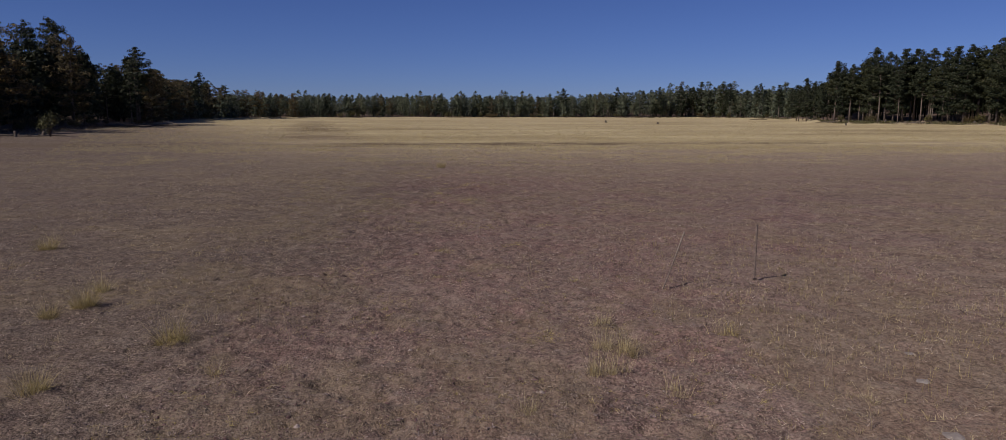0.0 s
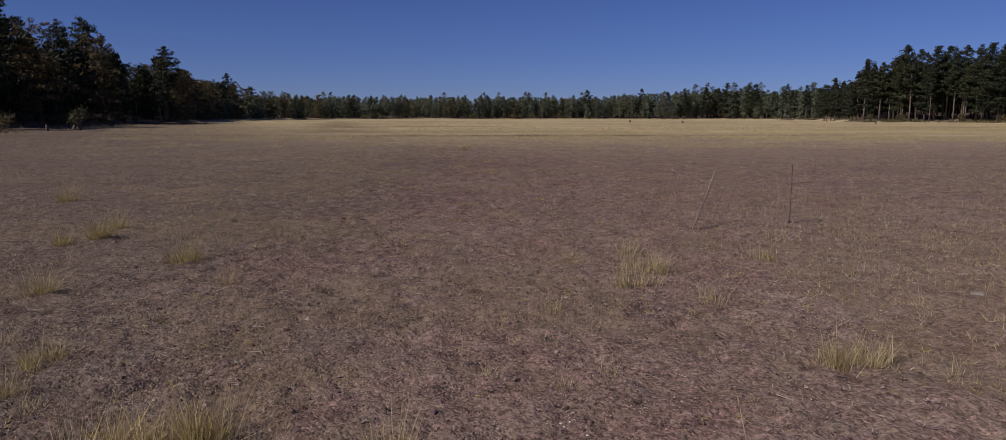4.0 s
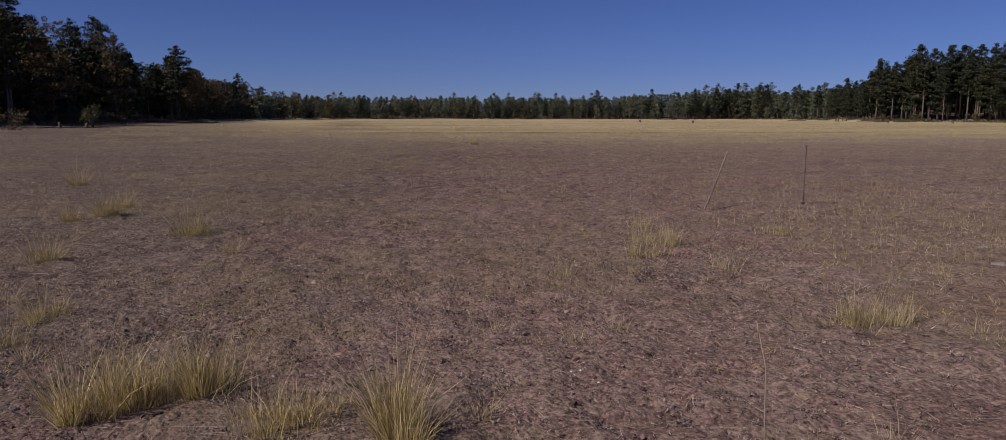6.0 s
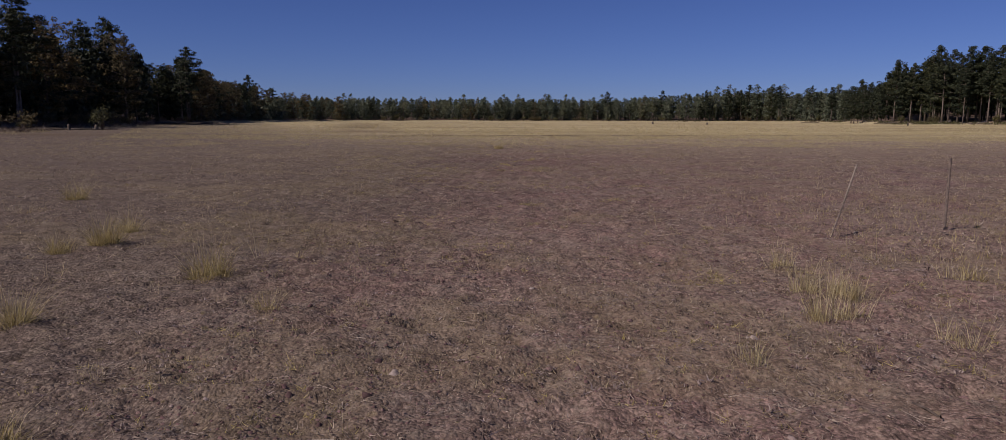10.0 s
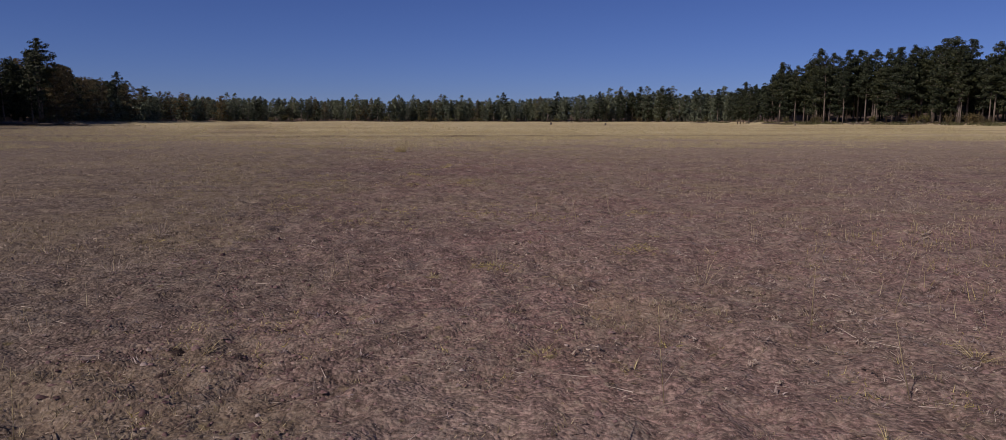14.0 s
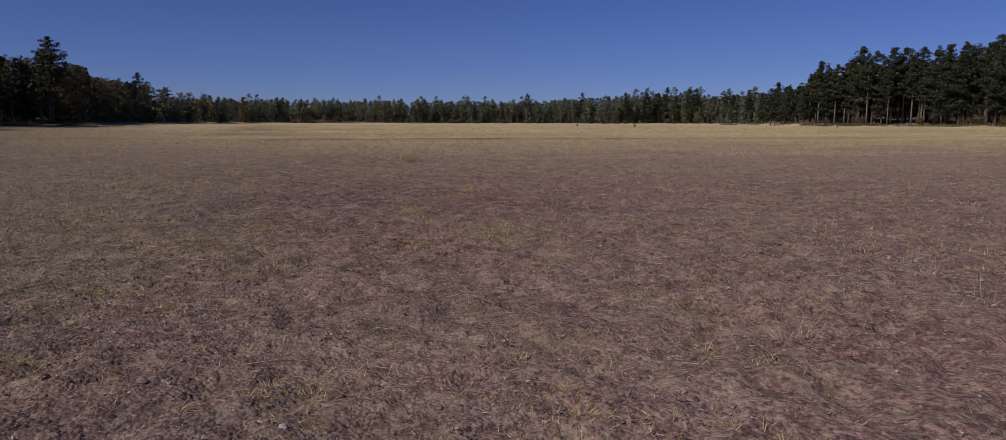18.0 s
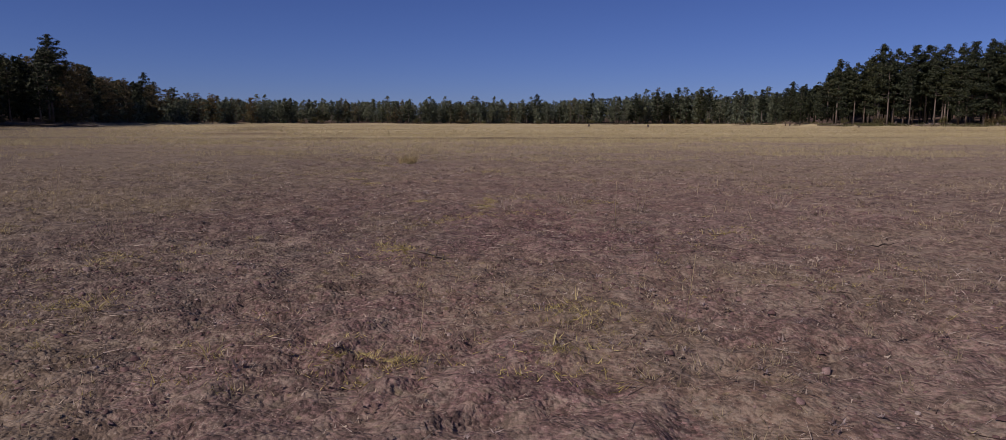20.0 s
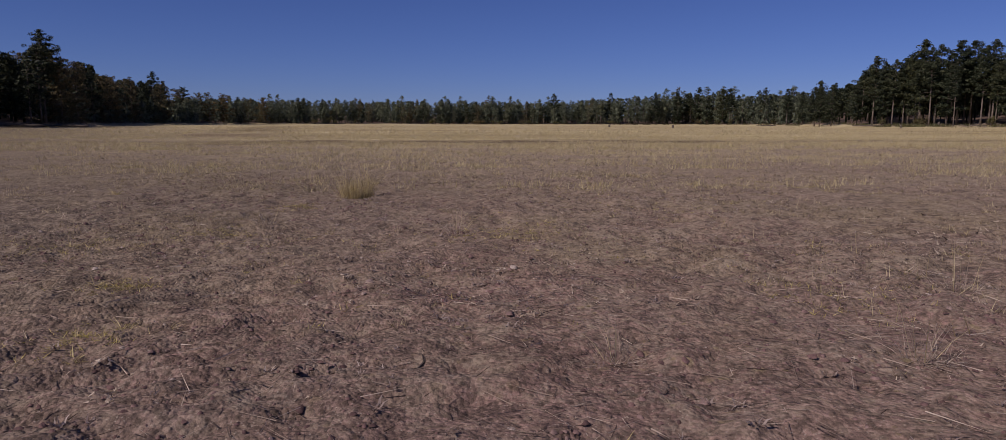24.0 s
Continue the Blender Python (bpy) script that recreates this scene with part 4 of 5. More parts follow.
# dark clods, some standing where there are dark hollows and cracks in the soil
for i, (x, y, s) in enumerate([(-2.71, 13.30, 0.05), (-2.23, 12.73, 0.055), (-2.77, 12.88, 0.04), (-2.29, 12.63, 0.045), (0.47, 4.33, 0.04), (0.54, 4.45, 0.03), (0.33, 3.55, 0.045), (-1.78, 3.46, 0.045), (-1.02, 3.2, 0.04)]):
    put(broken_clod(i, s), x, y, kr.uniform(0, 6), sink=0.024)


def clump(name, seed, h, w, n, mat, label, category, group, wisps=0, flat=0.0, thick=1.0, stiff=1.0):
    """A bunch of grass: inner blades, and taller seed stalks as a part of their own."""
    rs = np.random.RandomState(seed)
    e = tagged(new(name), label, category, group)
    n = int(n * 1.5)
    m = max(5, int(24 * w))
    ca, cr = rs.uniform(0, 6.28, m), np.sqrt(rs.uniform(0, 1, m)) * w * 0.34
    cz, ch = rs.uniform(0.38, 1.08, m), ca + rs.normal(0, 0.9, m)
    pick = rs.choice(m, n, p=rs.dirichlet(np.full(m, 2.5)))
    sa, sr_ = rs.uniform(0, 6.28, n), np.abs(rs.normal(0, 0.028 + 0.02 * w, n))
    base = np.stack([cr[pick] * np.cos(ca[pick]) + sr_ * np.cos(sa), cr[pick] * np.sin(ca[pick]) + sr_ * np.sin(sa), np.full(n, -0.02)], 1)
    way = rs.uniform(0, 1, n)
    az = np.where(way < 0.35, ch[pick] + rs.normal(0, 0.6, n), np.where(way < 0.65, rs.uniform(0, 6.28, n), sa))
    lean = np.clip(stiff * np.abs(rs.normal(0.0, 0.5, n)) + 0.5 * stiff * cr[pick] / (w * 0.34) * rs.uniform(0, 1, n) + flat * rs.uniform(0.3, 1, n), 0, 1.45)
    ln = h * cz[pick] * (0.2 + 0.9 * rs.uniform(0, 1, n) ** 1.3)
    v, f = blade_arrays(base, ln, az, lean, rs.uniform(0.0018, 0.0042, n) * thick, 0.55, rs)
    tagged(link("grass_tuft", to_mesh("grass_tuft", v, f, mat), e), kind="stuff")
    if wisps:
        a = rs.uniform(0, 6.28, wisps)
        rr = np.sqrt(rs.uniform(0, 1, wisps)) * w * 0.3
        base = np.stack([rr * np.cos(a), rr * np.sin(a), np.zeros(wisps)], 1)
        v, f = blade_arrays(base, h * rs.uniform(0.7, 1.35, wisps), a + rs.normal(0, 0.5, wisps), rs.uniform(0.05, 0.85, wisps) * stiff, np.full(wisps, 0.0030), 0.4, rs)
        tagged(link("seed_spray", to_mesh("seed_spray", v, f, STRAW), e, "thin pale seed stalks"), kind="stuff")
    d = rs.uniform(0, 6.28, 60)
    base = np.stack([np.cos(d) * w * 0.3, np.sin(d) * w * 0.3, np.full(60, 0.012)], 1) * rs.uniform(0.3, 1.5, (60, 1)) * [1, 1, 0] + [0, 0, 0.015]
    v, f = blade_arrays(base, rs.uniform(0.1, 0.3, 60) * (0.4 + w), d + rs.normal(0, 0.6, 60), rs.uniform(1.35, 1.55, 60), rs.uniform(0.003, 0.005, 60), 0.0, rs)
    tagged(link("fallen_straw", to_mesh("fallen_straw", v, f, GREYSTRAW), e, "bleached fallen blades round its foot"), kind="stuff")
    return e


BUNCH = "bunches of dry grass"
PALE_L, OLIVE_L = "pale straw-coloured bunch of dry grass", "olive-yellow bunch of dry grass with seed stalks"
# x, y, height, width, blades, olive share
for i, (x, y, h, w, n, ol) in enumerate([
        (-9.58, 16.2, 0.55, 0.5, 260, 1), (-6.38, 10.58, 0.30, 0.42, 260, 1), (-6.1, 11.08, 0.48, 0.42, 300, 1), (-6.35, 12.14, 0.42, 0.35, 160, 1), (-4.0, 9.16, 0.48, 0.5, 300, 1),
        (-4.83, 7.44, 0.36, 0.36, 240, 1), (-4.1, 5.8, 0.17, 0.3, 160, 1), (-3.51, 5.33, 0.27, 0.4, 240, 1), (-3.32, 4.65, 0.23, 0.3, 180, 1), (-3.0, 7.9, 0.2, 0.3, 90, 1)]):
    put(clump("grass_clump", 100 + i, h * 1.18, w, int(n * 2.0), GREENISH, OLIVE_L, "grass", BUNCH, 48), x, y)
for i, (x, y, h, w, n, ol) in enumerate([
        (-2.16, 3.52, 0.46, 0.5, 560, 1), (-1.66, 3.87, 0.39, 0.54, 760, 1), (-1.18, 3.38, 0.25, 0.7, 560, 1), (-0.98, 3.44, 0.20, 0.5, 300, 1), (-0.52, 3.27, 0.48, 0.32, 620, 1), (-0.46, 3.03, 0.36, 0.28, 420, 1), (-1.95, 3.72, 0.40, 0.50, 520, 1), (3.53, 9.16, 0.37, 0.5, 160, 1), (0.59, 6.67, 0.20, 0.37, 110, 0)]):
    put(clump("grass_clump", 130 + i, h, w, int(n * 0.8), OLIVE if ol else GOLD, OLIVE_L if ol else PALE_L, "grass", BUNCH, int(n * 0.16), 0.0, 1.75, 0.66), x, y)
for i, (x, y, h, w, n) in enumerate([(1.50, 7.70, 0.43, 0.42, 210), (1.76, 7.68, 0.37, 0.36, 130), (1.70, 8.62, 0.40, 0.38, 200), (1.98, 8.40, 0.37, 0.38, 260), (1.9, 9.6, 0.3, 0.34, 140),
                                     (2.26, 7.14, 0.28, 0.46, 260), (2.70, 5.24, 0.38, 0.6, 520), (2.90, 5.16, 0.36, 0.5, 420), (-1.50, 41.1, 0.62, 0.62, 1200)]):
    put(clump("grass_clump", 180 + i, h, w, n, BLOND, "pale bunch of stiff upright dry grass stems", "grass", BUNCH, 14, 0.0, 1.15, 0.5), x, y)
for i, (x, y, h, w) in enumerate([(-0.04, 4.84, 0.25, 0.2), (0.48, 4.65, 0.27, 0.14), (0.82, 4.99, 0.2, 0.2), (-9.5, 14.5, 0.24, 0.9), (-7.7, 19.6, 0.3, 0.6), (2.34, 6.27, 0.2, 0.35),
                                  (-3.6, 6.45, 0.15, 0.27), (-4.29, 7.17, 0.1, 0.26), (3.41, 4.87, 0.2, 0.2), (-2.27, 8.07, 0.16, 0.35), (1.81, 3.09, 0.22, 0.16), (4.28, 6.78, 0.4, 0.18),
                                  (-0.12, 3.5, 0.24, 0.18), (-3.0, 4.4, 0.2, 0.3)]):
    put(clump("grass_clump", 160 + i, h, w, 90, GOLD, "thin scatter of dry upright grass stems", "grass", BUNCH, 6), x, y)

# matted low grass between the bunches beside the forest's meadow
for i, (x, y, h, w, n) in enumerate([(-5.6, 9.15, 0.15, 0.7, 170), (-6.9, 9.7, 0.17, 0.8, 200), (-6.0, 8.2, 0.13, 0.7, 160), (-5.3, 6.9, 0.15, 0.7, 180), (-4.7, 6.3, 0.13, 0.6, 150), (-4.5, 5.2, 0.16, 0.7, 190),
                                     (-3.9, 4.7, 0.13, 0.6, 150), (-8.4, 13.2, 0.2, 0.9, 180), (-9.2, 14.3, 0.24, 1.0, 220), (-8.6, 11.9, 0.18, 0.9, 180), (-3.4, 6.0, 0.12, 0.4, 110)]):
    put(clump("grass_mat", 230 + i, h, w, n, GREENISH, "matted low dull-yellow grass on dark earth", "grass", "mats of low grass", 6, 0.55, 1.2), x, y)

# low yellow-green tussocks dotted over the bare ground
def star_tussock(seed, r, blades):
    """A low star of arching yellow blades round one crown, with a few dead ones beneath."""
    rs = np.random.RandomState(seed)
    e = tagged(new("grass_tussock"), "low yellow-green star of grass on bare earth", "grass", "low tussocks")
    for name, n, mat, lo, hi, label in (("rosette", blades, STAR, 0.75, 1.3, ""), ("dead_thatch", blades // 2, GREYSTRAW, 1.25, 1.5, "withered grey blades beneath")):
        a = rs.uniform(0, 6.28, n)
        base = np.stack([np.cos(a), np.sin(a), np.zeros(n)], 1) * rs.uniform(0.0, 0.016, (n, 1)) + [0, 0, 0.008]
        v, f = blade_arrays(base, r * rs.uniform(0.45, 1.1, n), a + rs.normal(0, 0.3, n), rs.uniform(lo, hi, n), rs.uniform(0.0032, 0.0058, n), 0.35, rs)
        tagged(link(name, to_mesh(name, v, f, mat), e, label), kind="stuff")
    return e


TUSSOCK = [star_tussock(200 + k, r, b) for k, (r, b) in enumerate(((0.10, 34), (0.13, 44), (0.08, 26)))]
TALLER = [clump("grass_clump", 210 + k, 0.26, 0.16, 75, GREYSTRAW, "small fan of bleached dry grass stems", "grass", BUNCH, 8, 0.25) for k in range(3)]
WISPY = clump("grass_clump", 214, 0.24, 0.13, 130, GREYSTRAW, "small pale tuft of wispy dry grass", "grass", BUNCH, 6, 0.0, 1.2, 0.7)
for x, y in [(-1.5, 11.6), (-0.6, 12.2), (0.6, 11.5), (0.3, 10.6), (1.9, 12.5), (-2.6, 12.9), (-2.9, 34.0), (-1.8, 33.6), (0.5, 32.6), (1.9, 33.2), (-2.4, 10.3), (-0.6, 6.9), (0.9, 9.0)]:
    put(TUSSOCK[kr.randrange(3)], x, y, kr.uniform(0, 6), kr.uniform(0.8, 1.3))
for i in range(110):
    y = kr.uniform(8, 47)
    x = -0.8 + kr.gauss(0, 1) * (2.0 + y * (0.05 if i % 5 < 3 else 0.16))
    put((TUSSOCK if kr.random() < 0.55 else TALLER)[kr.randrange(3)], x, y, kr.uniform(0, 6), kr.uniform(0.6, 1.6))


for x, y, k in [(0.93, 30.45, 1.0), (1.04, 30.18, 1.0), (0.02, 30.55, 0.7), (1.40, 31.37, 0.8)]:
    put(WISPY, x, y, kr.uniform(0, 6), k)

# yellowish mats: several low tussocks together with fine grass between them
MATS = []
for i in range(34):
    y = kr.uniform(9, 42)
    cx, r = -0.7 + kr.uniform(-1, 1) * (1.9 + 0.05 * y), kr.uniform(0.10, 0.24)
    MATS.append((cx, y, r))
    for k in range(kr.randrange(3, 6)):
        put(TUSSOCK[kr.randrange(3)], cx + kr.gauss(0, r), y + kr.gauss(0, r), kr.uniform(0, 6), kr.uniform(0.6, 1.15))
for x, y, r in ((-0.94, 30.77, 0.07), (-0.11, 30.35, 0.08), (1.52, 30.73, 0.12), (0.02, 30.9, 0.05)):
    MATS.append((x, y, r))
    for k in range(3):
        put(TUSSOCK[kr.randrange(3)], x + kr.gauss(0, r), y + kr.gauss(0, r * 0.6), kr.uniform(0, 6), kr.uniform(0.5, 0.8))
mat_rs = np.random.RandomState(55)
spot = np.repeat(np.array(MATS), 60, 0)
spot[:, :2] += mat_rs.normal(0, 1, (len(spot), 2)) * spot[:, 2:3] * 1.1
P = np.repeat(np.stack([spot[:, 0], spot[:, 1], surface(spot[:, 0], spot[:, 1])], 1), 5, 0)
P[:, :2] += mat_rs.normal(0, 0.02, (len(P), 2))
az, lz = mat_rs.uniform(0, 6.28, len(P)), np.abs(mat_rs.normal(0.95, 0.35, len(P)))
d = np.stack([np.cos(az) * np.sin(lz), np.sin(az) * np.sin(lz), np.abs(np.cos(lz))], 1) * mat_rs.uniform(0.02, 0.06, (len(P), 1))
tagged(link("mat_grass", to_mesh("mat_grass", *spike_arrays(P, d, mat_rs.uniform(0.003, 0.005, len(P)), mat_rs), MOSSY)), "fine yellow-green grass in low mats on the earth", "grass", kind="stuff")


def weed(seed, h):
    """A dead branching weed."""
    rs = np.random.RandomState(seed)
    e = tagged(new("dry_weed"), "dead brown branching weed with bare twigs", "weed", "dead weeds")
    tip = np.array([rs.normal(0, 0.12) * h, rs.normal(0, 0.12) * h, h])
    link("stem", to_mesh("stem", *tube_arrays([(0, 0, -0.02), tip * 0.5 + [0.01, 0, 0], tip], [0.0026, 0.002, 0.001], 5), STRAW), e)
    bits = []
    for k in range(16):
        u = rs.uniform(0.2, 0.95)
        a = rs.uniform(0, 6.28)
        d = np.array([math.cos(a) * 0.3, math.sin(a) * 0.3, 0.45]) * h * rs.uniform(0.2, 0.55) * (1.1 - u)
        bits.append(tube_arrays([tip * u, tip * u + d * 0.6, tip * u + d], [0.0014, 0.0011, 0.0008], 3))
    tagged(link("twig_spray", to_mesh("twig_spray", *join(bits), GREYSTRAW), e), kind="stuff")
    return e


WEEDS = [weed(300 + k, h) for k, h in enumerate((0.3, 0.42, 0.5))]
for x, y, k in [(1.20, 13.07, 2), (1.1, 12.0, 1), (-0.15, 12.1, 2), (2.1, 13.5, 1), (-1.85, 15.0, 0), (-1.3, 10.6, 1), (4.1, 7.2, 2), (4.5, 8.2, 0), (3.0, 9.8, 1), (3.9, 6.1, 0), (0.3, 17.8, 2), (1.6, 18.9, 1)]:
    put(WEEDS[k], x, y, kr.uniform(0, 6), 1.0)
for i in range(60):
    y = kr.uniform(8, 52)
    put(WEEDS[kr.randrange(3)], -0.5 + kr.gauss(0, 1) * (3 + y * 0.16), y, kr.uniform(0, 6), kr.uniform(0.55, 1.1))

# one tall stem close to where the camera comes down
stalk = tagged(new("grass_stalk"), "single tall pale grass stem", "grass")
link("stem", to_mesh("stem", *tube_arrays([(0, 0, -0.02), (-0.015, 0, 0.3), (-0.02, 0, 0.5), (-0.055, 0.02, 0.67)], [0.004, 0.0035, 0.003, 0.0015], 5), GREYSTRAW), stalk)
link("seed_head", to_mesh("seed_head", *tube_arrays([(-0.05, 0.018, 0.63), (-0.055, 0.02, 0.67), (-0.062, 0.022, 0.70)], [0.003, 0.0045, 0.001], 5), STRAW), stalk)
put(stalk, 1.1, 2.85)


# ---- uncountable small growth, as stuff ----
def scatter(n, y0, y1, half, seed, power=1.0):
    """Random places on the bare ground, within half + 0.72 y of the path."""
    rs = np.random.RandomState(seed)
    y = y0 + (y1 - y0) * rs.uniform(0, 1, n) ** power
    x = -0.7 + rs.uniform(-1, 1, n) * (half(y) if callable(half) else half)
    return x, y, rs


def sprigs(name, n, y0, y1, half, seed, per, h, width, lean, mat, label, power=1.0, keep=None, tight=0.035):
    x, y, rs = scatter(n, y0, y1, half, seed, power)
    if keep is not None:
        ok = keep(x, y, rs)
        x, y = x[ok], y[ok]
    z = surface(x, y)
    P = np.repeat(np.stack([x, y, z + (0.006 if lean[0] > 1.2 else -0.004)], 1), per, 0)
    m = len(P)
    P[:, :2] += rs.normal(0, tight, (m, 2))
    size = np.repeat(rs.uniform(0.5, 1.3, len(x)), per)
    az, ln = rs.uniform(0, 6.28, m), h * size * rs.uniform(0.5, 1.1, m)
    lz = np.abs(rs.normal(lean[0], lean[1], m))
    d = np.stack([np.cos(az) * np.sin(lz), np.sin(az) * np.sin(lz), np.cos(lz)], 1) * ln[:, None]
    d[:, 2] = np.abs(d[:, 2])
    v, f = spike_arrays(P, d, rs.uniform(0.7, 1.3, m) * width, rs)
    return tagged(link(name, to_mesh(name, v, f, mat)), label, "grass", kind="stuff")


def patchy(share):
    return lambda x, y, rs: grid_noise(x * 0.7, y * 0.7, 12) * 0.6 + grid_noise(x * 2.3, y * 2.3, 13) * 0.4 + rs.uniform(-0.15, 0.15, len(x)) > share


def thin(keep):
    return lambda x, y, rs: keep(x, y, rs) & (rs.uniform(0, 1, len(x)) > 0.9 * bare_share(x, y))


def away(keep, gap=5.0):
    return lambda x, y, rs: keep(x, y, rs) & ((np.abs(x + 0.7) > gap) | (y > 43)) & ((rs.uniform(0, 1, len(x)) < 0.4) | (x > -0.22 * y - 2) | (y > 30))


def mounds(name, n, y0, y1, half, seed, lo, hi, leaves, mat, label, power=1.0, keep=None):
    """Low withered herbs: each a small dome of curled leaves."""
    x, y, rs = scatter(n, y0, y1, half, seed, power)
    if keep is not None:
        ok = keep(x, y, rs)
        x, y = x[ok], y[ok]
    r = lo + (hi - lo) * rs.uniform(0, 1, len(x)) ** 1.8
    c = np.stack([x, y, surface(x, y) + r * 0.15], 1)
    v, f = clump_leaves(c, r, leaves, rs, 0.75, 0.9, 0.62)
    return tagged(link(name, to_mesh(name, v, f, mat)), label, "herbs", kind="stuff")


mounds("herb_mounds", 44000, 1.8, 46, lambda y: 3.4 + 0.05 * y, 408, 0.009, 0.036, 8, HERB, "small withered brown herbs scattered over the bare earth", keep=lambda x, y, rs: patchy(0.44)(x, y, rs) & (rs.uniform(0, 1, len(x)) > 0.6 * bare_share(x, y)))
mounds("outer_herbs", 46000, 8, 66, lambda y: 3.5 + 0.66 * y, 418, 0.020, 0.064, 7, HERB, "low withered brown herbs over the wider meadow floor", power=0.72, keep=lambda x, y, rs: patchy(0.38)(x, y, rs) & ((np.abs(x + 0.7) > 3.4 + 0.03 * y) | (y > 42)))
sprigs("straw_litter", 5200, 2.0, 44, lambda y: 3.6 + 0.04 * y, 401, 6, 0.08, 0.0034, (1.5, 0.07), GREYSTRAW, "bleached straw litter lying on the bare earth", keep=thin(patchy(0.5)), tight=0.04)
sprigs("dry_stubble", 7000, 2.5, 44, lambda y: 3.8 + 0.05 * y, 402, 9, 0.045, 0.0040, (0.8, 0.4), GREYSTRAW, "short grey dry stubble on the bare earth", keep=thin(patchy(0.56)), tight=0.03)
sprigs("herb_mat", 8000, 8, 52, lambda y: 3.6 + 0.16 * y, 409, 12, 0.055, 0.0055, (0.6, 0.35), TAN, "mats of low tan withered herbs", keep=thin(patchy(0.49)), tight=0.03)
sprigs("patch_grass", 34000, 2.5, 50, lambda y: 3.8 + 0.09 * y, 415, 6, 0.07, 0.0042, (0.7, 0.35), TAN, "short tan grass growing in patches on the earth", keep=lambda x, y, rs: grass_share(x, y) + rs.uniform(-0.05, 0.05, len(x)) > 0.59, tight=0.03)
sprigs("yellow_stems", 2600, 5, 17, 9.5, 416, 3, 0.20, 0.0034, (0.3, 0.2), MOSSY, "thin upright yellow-green stems", keep=lambda x, y, rs: x > 2.6 + rs.uniform(0, 2, len(x)), tight=0.05)
sprigs("yellow_stubble", 6000, 4, 46, lambda y: 4.0 + 0.10 * y, 403, 14, 0.055, 0.0042, (0.95, 0.35), MOSSY, "short yellow-green grass dotted over the earth", keep=thin(patchy(0.6)), tight=0.035)
sprigs("outer_stubble", 14000, 5, 62, lambda y: 6 + 0.75 * y, 404, 10, 0.09, 0.008, (0.8, 0.4), STRAW, "short dry grass over the wider meadow floor", keep=away(patchy(0.45), 4.0), tight=0.045)
sprigs("outer_litter", 20000, 5, 62, lambda y: 6 + 0.72 * y, 407, 8, 0.08, 0.008, (1.1, 0.3), GREYSTRAW, "bleached tufts lying over the wider meadow floor", keep=away(patchy(0.45), 3.6), tight=0.045)
sprigs("dry_stems", 9000, 8, 60, lambda y: 4 + 0.7 * y, 405, 3, 0.20, 0.0045, (0.3, 0.25), STRAW, "thin upright dry stems over the meadow floor", keep=away(patchy(0.46), 3.0), tight=0.06)


def rosettes(n, seed):
    """Withered ground herbs: flat rings of curled leaves."""
    x, y, rs = scatter(n, 2.0, 46, lambda y: 3.4 + 0.06 * y, seed)
    ok = grid_noise(x * 0.8, y * 0.8, 31) * 0.6 + grid_noise(x * 2.7, y * 2.7, 32) * 0.4 + rs.uniform(-0.12, 0.12, n) > 0.5
    x, y = x[ok], y[ok]
    per = 11
    base = np.repeat(np.stack([x, y, surface(x, y) + 0.006], 1), per, 0)
    m = len(base)
    size = np.repeat(rs.uniform(0.5, 1.25, len(x)), per)
    az = rs.uniform(0, 6.28, m)
    base[:, 0] += np.cos(az) * rs.uniform(0, 0.03, m) * size
    base[:, 1] += np.sin(az) * rs.uniform(0, 0.03, m) * size
    v, f = blade_arrays(base, rs.uniform(0.018, 0.038, m) * size, az + rs.normal(0, 0.9, m), rs.uniform(0.4, 1.4, m), rs.uniform(0.006, 0.012, m) * size, 0.6, rs)
    return to_mesh("withered_herbs", v, f, DEADLEAF)


tagged(link("withered_herbs", rosettes(4200, 431)), "withered grey-pink ground herbs flat on the earth", "herbs", kind="stuff")
sprigs("fallen_stems", 1600, 2.0, 46, lambda y: 3.6 + 0.06 * y, 432, 2, 0.22, 0.0045, (1.52, 0.04), STALK, "thin dark brown stems fallen on the earth", tight=0.05)
sprigs("pale_stems", 1300, 2.0, 46, lambda y: 3.6 + 0.06 * y, 433, 4, 0.20, 0.0042, (1.5, 0.05), GREYSTRAW, "long bleached stems fallen on the earth", tight=0.07)
sprigs("worn_twigs", 3600, 12.5, 36.0, 3.2, 434, 2, 0.20, 0.0042, (1.5, 0.06), STALK, "dark twigs and roots lying on the bare earth", keep=lambda x, y, rs: bare_share(x, y) > 0.4, tight=0.06)
sprigs("worn_straws", 1600, 12.5, 36.0, 3.2, 435, 2, 0.24, 0.0042, (1.5, 0.05), GREYSTRAW, "bleached straws lying on the bare earth", keep=lambda x, y, rs: bare_share(x, y) > 0.4, tight=0.08)
mounds("grey_herbs", 1700, 12.5, 36.0, 3.2, 436, 0.012, 0.045, 26, GREYSTRAW, "small ash-grey withered herbs on the bare earth", keep=lambda x, y, rs: patchy(0.46)(x, y, rs) & (bare_share(x, y) > 0.4))


def meadow_keep(x, y, rs):
    far = (y + (grid_noise(x * 0.06, y * 0.12, 15) - 0.5) * 24 + (grid_noise(x * 0.35, y * 0.8, 19) - 0.5) * 34 - 48) / 14
    band = np.where(np.abs(y - 71.0 - 3 * grid_noise(x * 0.05, y * 0, 16)) < 3.2, 0.22, np.where(np.abs(x + 0.21 * y - 0.5) < 5 - 0.02 * y + np.clip((y - 88) * 0.5, -6, 1), 0.15, 1.0))
    patch = 0.3 + 1.0 * grid_noise(x * 0.3, y * 0.6, 17)
    return (rs.uniform(0, 1, len(x)) < np.clip(far, 0, 1) * band * patch) & (x > -0.46 * y - 6)


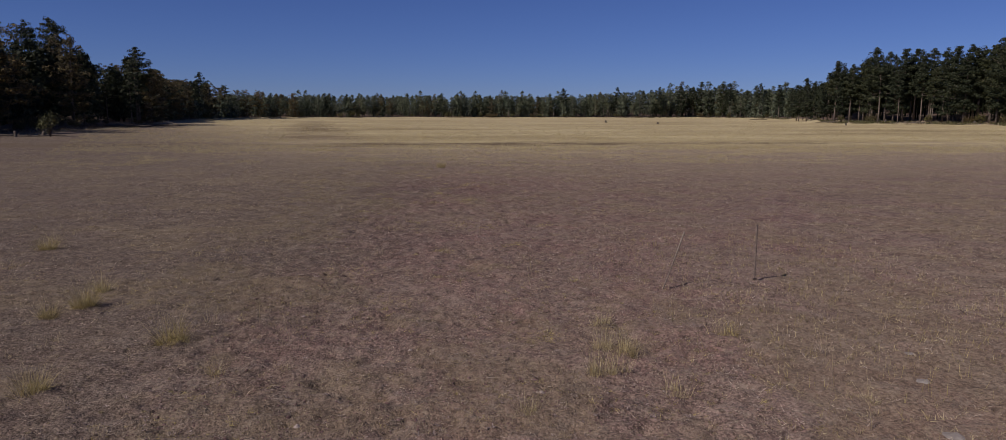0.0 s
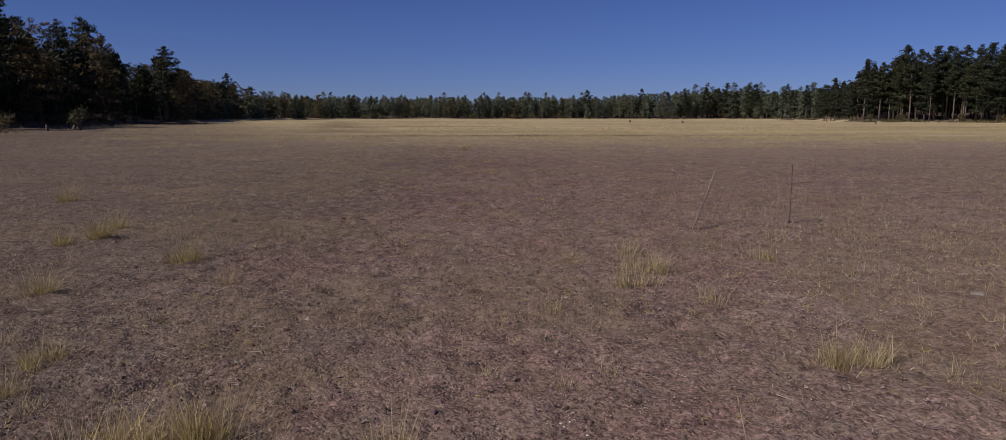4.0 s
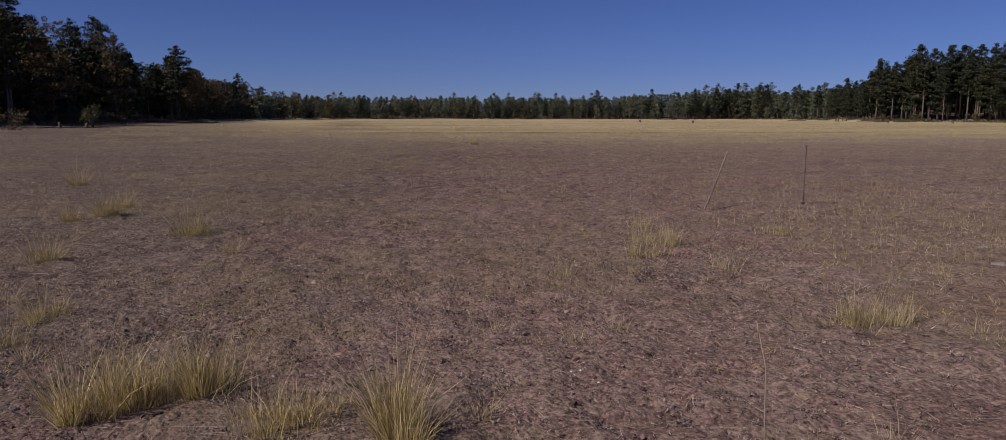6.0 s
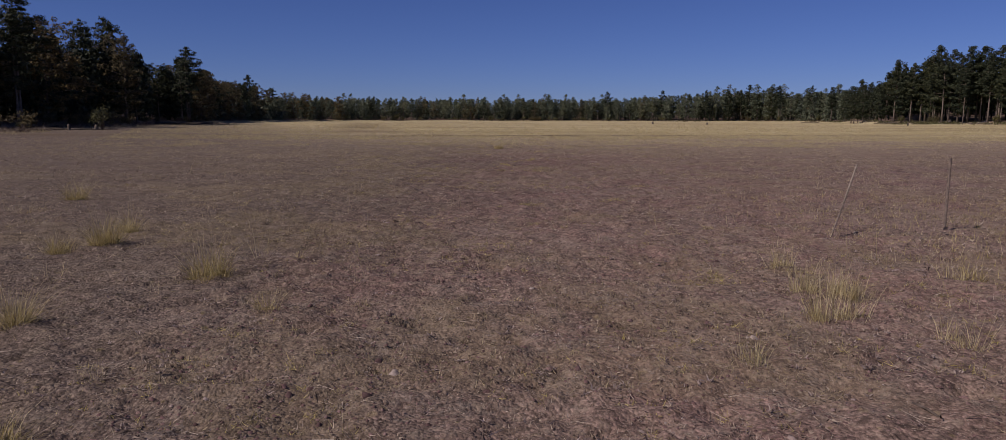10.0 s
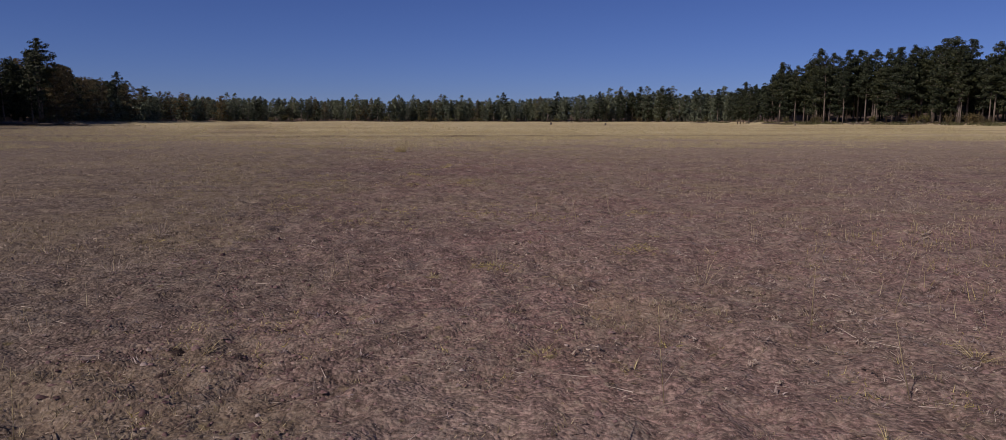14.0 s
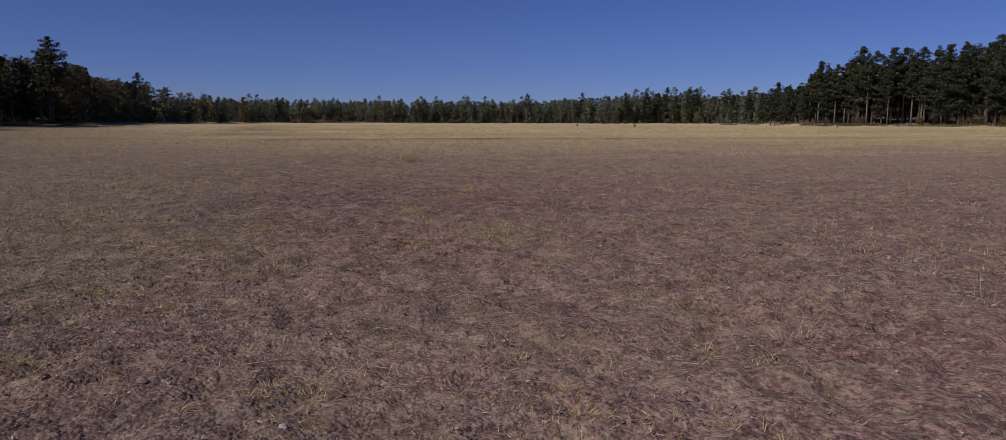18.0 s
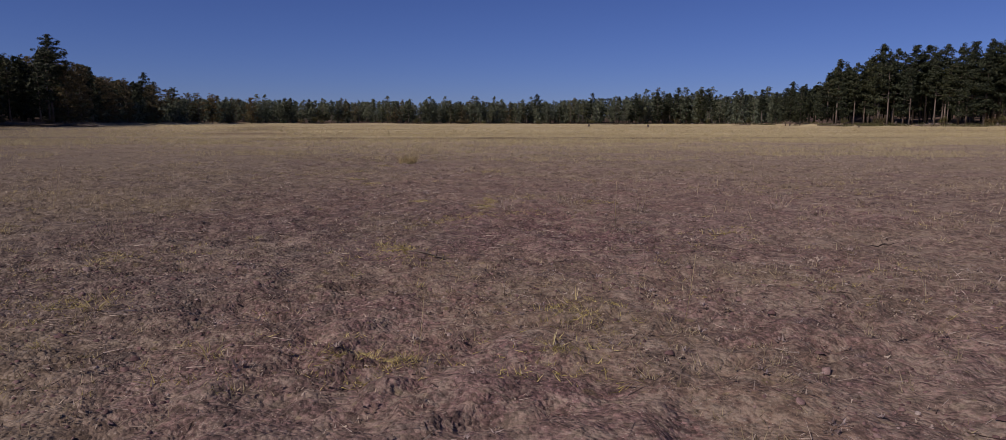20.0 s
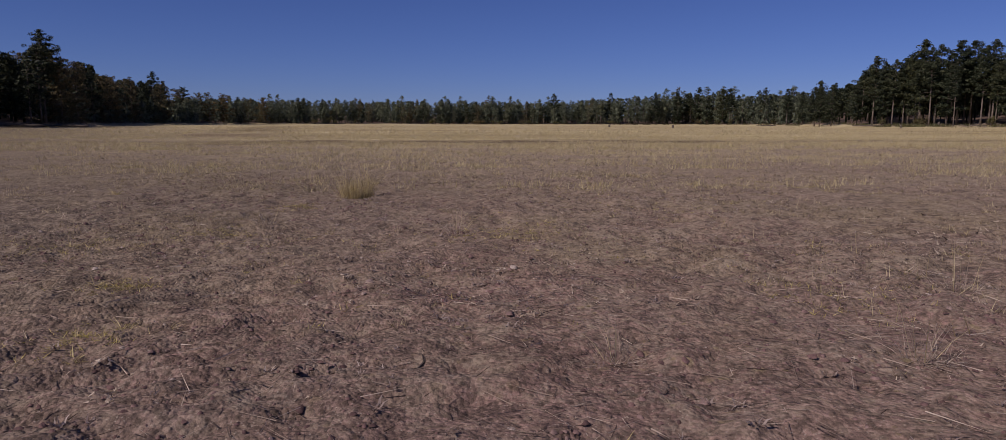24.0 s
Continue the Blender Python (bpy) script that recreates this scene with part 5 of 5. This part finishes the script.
sprigs("meadow_grass", 46000, 42, 105, lambda y: 6 + 0.80 * (y - 8), 411, 9, 0.20, 0.010, (0.5, 0.3), GOLD, "standing pale golden meadow grass", keep=meadow_keep, tight=0.11)
sprigs("meadow_lip", 7000, 55, 69, 62, 417, 9, 0.30, 0.012, (0.45, 0.25), GOLD, "taller tufts of golden grass along the meadow's front",
       keep=lambda x, y, rs: (grid_noise(x * 0.25, y * 0.5, 61) + rs.uniform(-0.15, 0.15, len(x)) > 0.62) & (y > 59 + 8 * (grid_noise(x * 0.07, y * 0, 62) - 0.5)) & (x > -0.40 * y), tight=0.10)
sprigs("far_meadow_grass", 15000, 105, 330, lambda y: 0.78 * y, 412, 6, 0.26, 0.05, (0.6, 0.3), GOLD, "standing pale golden meadow grass far out", power=1.2,
       keep=lambda x, y, rs: (np.hypot(x, y) < edge(x, y) - 3) & (x > -0.46 * y - 6), tight=0.5)


def crumbs(name, n, seed, lo, hi, power, share):
    """Loose clods of earth: small uneven lumps half sunk in the ground, gathered in patches."""
    x, y, rs = scatter(n, 1.5, 45, lambda y: 2.4 + 0.04 * y, seed, 1.0)
    ok = grid_noise(x * 0.9, y * 0.9, 22) * 0.55 + grid_noise(x * 3.1, y * 3.1, 23) * 0.35 + np.clip(-x - 0.5, 0, 2) * 0.06 + rs.uniform(-0.12, 0.12, n) > share
    x, y = x[ok], y[ok]
    n = len(x)
    s = lo + (hi - lo) * rs.uniform(0, 1, n) ** power
    c = np.stack([x, y, surface(x, y) + s * 0.15], 1)
    a5 = np.arange(5) * 2 * math.pi / 5
    corner = np.concatenate([np.stack([np.cos(a5), np.sin(a5), np.full(5, -0.2)], 1), np.stack([0.55 * np.cos(a5[::2] + 0.5), 0.55 * np.sin(a5[::2] + 0.5), np.full(3, 0.62)], 1)])
    faces = np.array([(0, 1, 5), (1, 6, 5), (1, 2, 6), (2, 3, 6), (3, 7, 6), (3, 4, 7), (4, 0, 7), (0, 5, 7), (5, 6, 7)])
    a = rs.uniform(0, 6.28, n)
    turn = np.stack([np.stack([np.cos(a), -np.sin(a)], 1), np.stack([np.sin(a), np.cos(a)], 1)], 1)
    shape = corner[None] * rs.uniform(0.7, 1.3, (n, 8, 1)) * np.stack([rs.uniform(0.7, 1.4, n), np.ones(n), rs.uniform(0.5, 1.0, n)], 1)[:, None] + rs.normal(0, 0.13, (n, 8, 3))
    shape[:, :, :2] = np.einsum("nij,nkj->nki", turn, shape[:, :, :2])
    V = c[:, None] + shape * s[:, None, None]
    F = faces[None] + (np.arange(n) * 8)[:, None, None]
    return to_mesh(name, V.reshape(-1, 3), F.reshape(-1, 3), CLOD)


tagged(link("earth_crumbs", crumbs("earth_crumbs", 30000, 421, 0.006, 0.016, 1.6, 0.46)), "loose crumbs of dry mauve-brown earth", "earth", kind="stuff")
tagged(link("earth_clods", crumbs("earth_clods", 3600, 422, 0.012, 0.030, 2.2, 0.50)), "hard clods of dry mauve-brown earth", "earth", kind="stuff")


def edge_brush(name, n, lo, hi, r0, r1, h, width, lean, mat, label, seed):
    """Dead stalks and brush strewn along the forest's foot."""
    rs = np.random.RandomState(seed)
    az = rs.uniform(lo, hi, n)
    r = np.interp(az, EDGE_AZ, EDGE_R) + rs.uniform(r0, r1, n)
    heap = grid_noise(az * 3.0, r * 0.2, 41) > 0.45
    x, y = (r * np.sin(np.radians(az)))[heap], (r * np.cos(np.radians(az)))[heap]
    P = np.repeat(np.stack([x, y, surface(x, y) - 0.02], 1), 6, 0)
    m = len(P)
    P[:, :2] += rs.normal(0, 0.5, (m, 2))
    a, lz, ln = rs.uniform(0, 6.28, m), np.abs(rs.normal(lean[0], lean[1], m)), h * rs.uniform(0.3, 1.2, m)
    d = np.stack([np.cos(a) * np.sin(lz), np.sin(a) * np.sin(lz), np.abs(np.cos(lz))], 1) * ln[:, None]
    return tagged(link(name, to_mesh(name, *spike_arrays(P, d, rs.uniform(0.6, 1.4, m) * width, rs), mat)), label, "brush", kind="stuff")


edge_brush("dead_brush", 2600, -44, -20, -11, 5, 1.0, 0.10, (1.25, 0.3), STALK, "dark fallen branches strewn beneath the pines", 441)
edge_brush("edge_grass", 1800, -44, -20, -26, 2, 0.4, 0.06, (0.6, 0.4), TAN, "ragged tan grass before the forest", 442)
edge_brush("slash_litter", 2600, 12, 46, -4, 14, 1.0, 0.10, (1.3, 0.25), GREYSTRAW, "pale dead branches strewn beneath the pines", 443)
edge_brush("edge_weeds", 2200, 12, 46, -5, 6, 0.9, 0.16, (0.5, 0.3), SHRUB, "low olive undergrowth at the forest's foot", 444)

# spare copies never planted are taken away
for kind, obs in KINDS.items():
    for i, ob in enumerate(obs):
        if (kind, i) not in USED:
            for o in (*ob.children_recursive, ob):
                bpy.data.objects.remove(o)
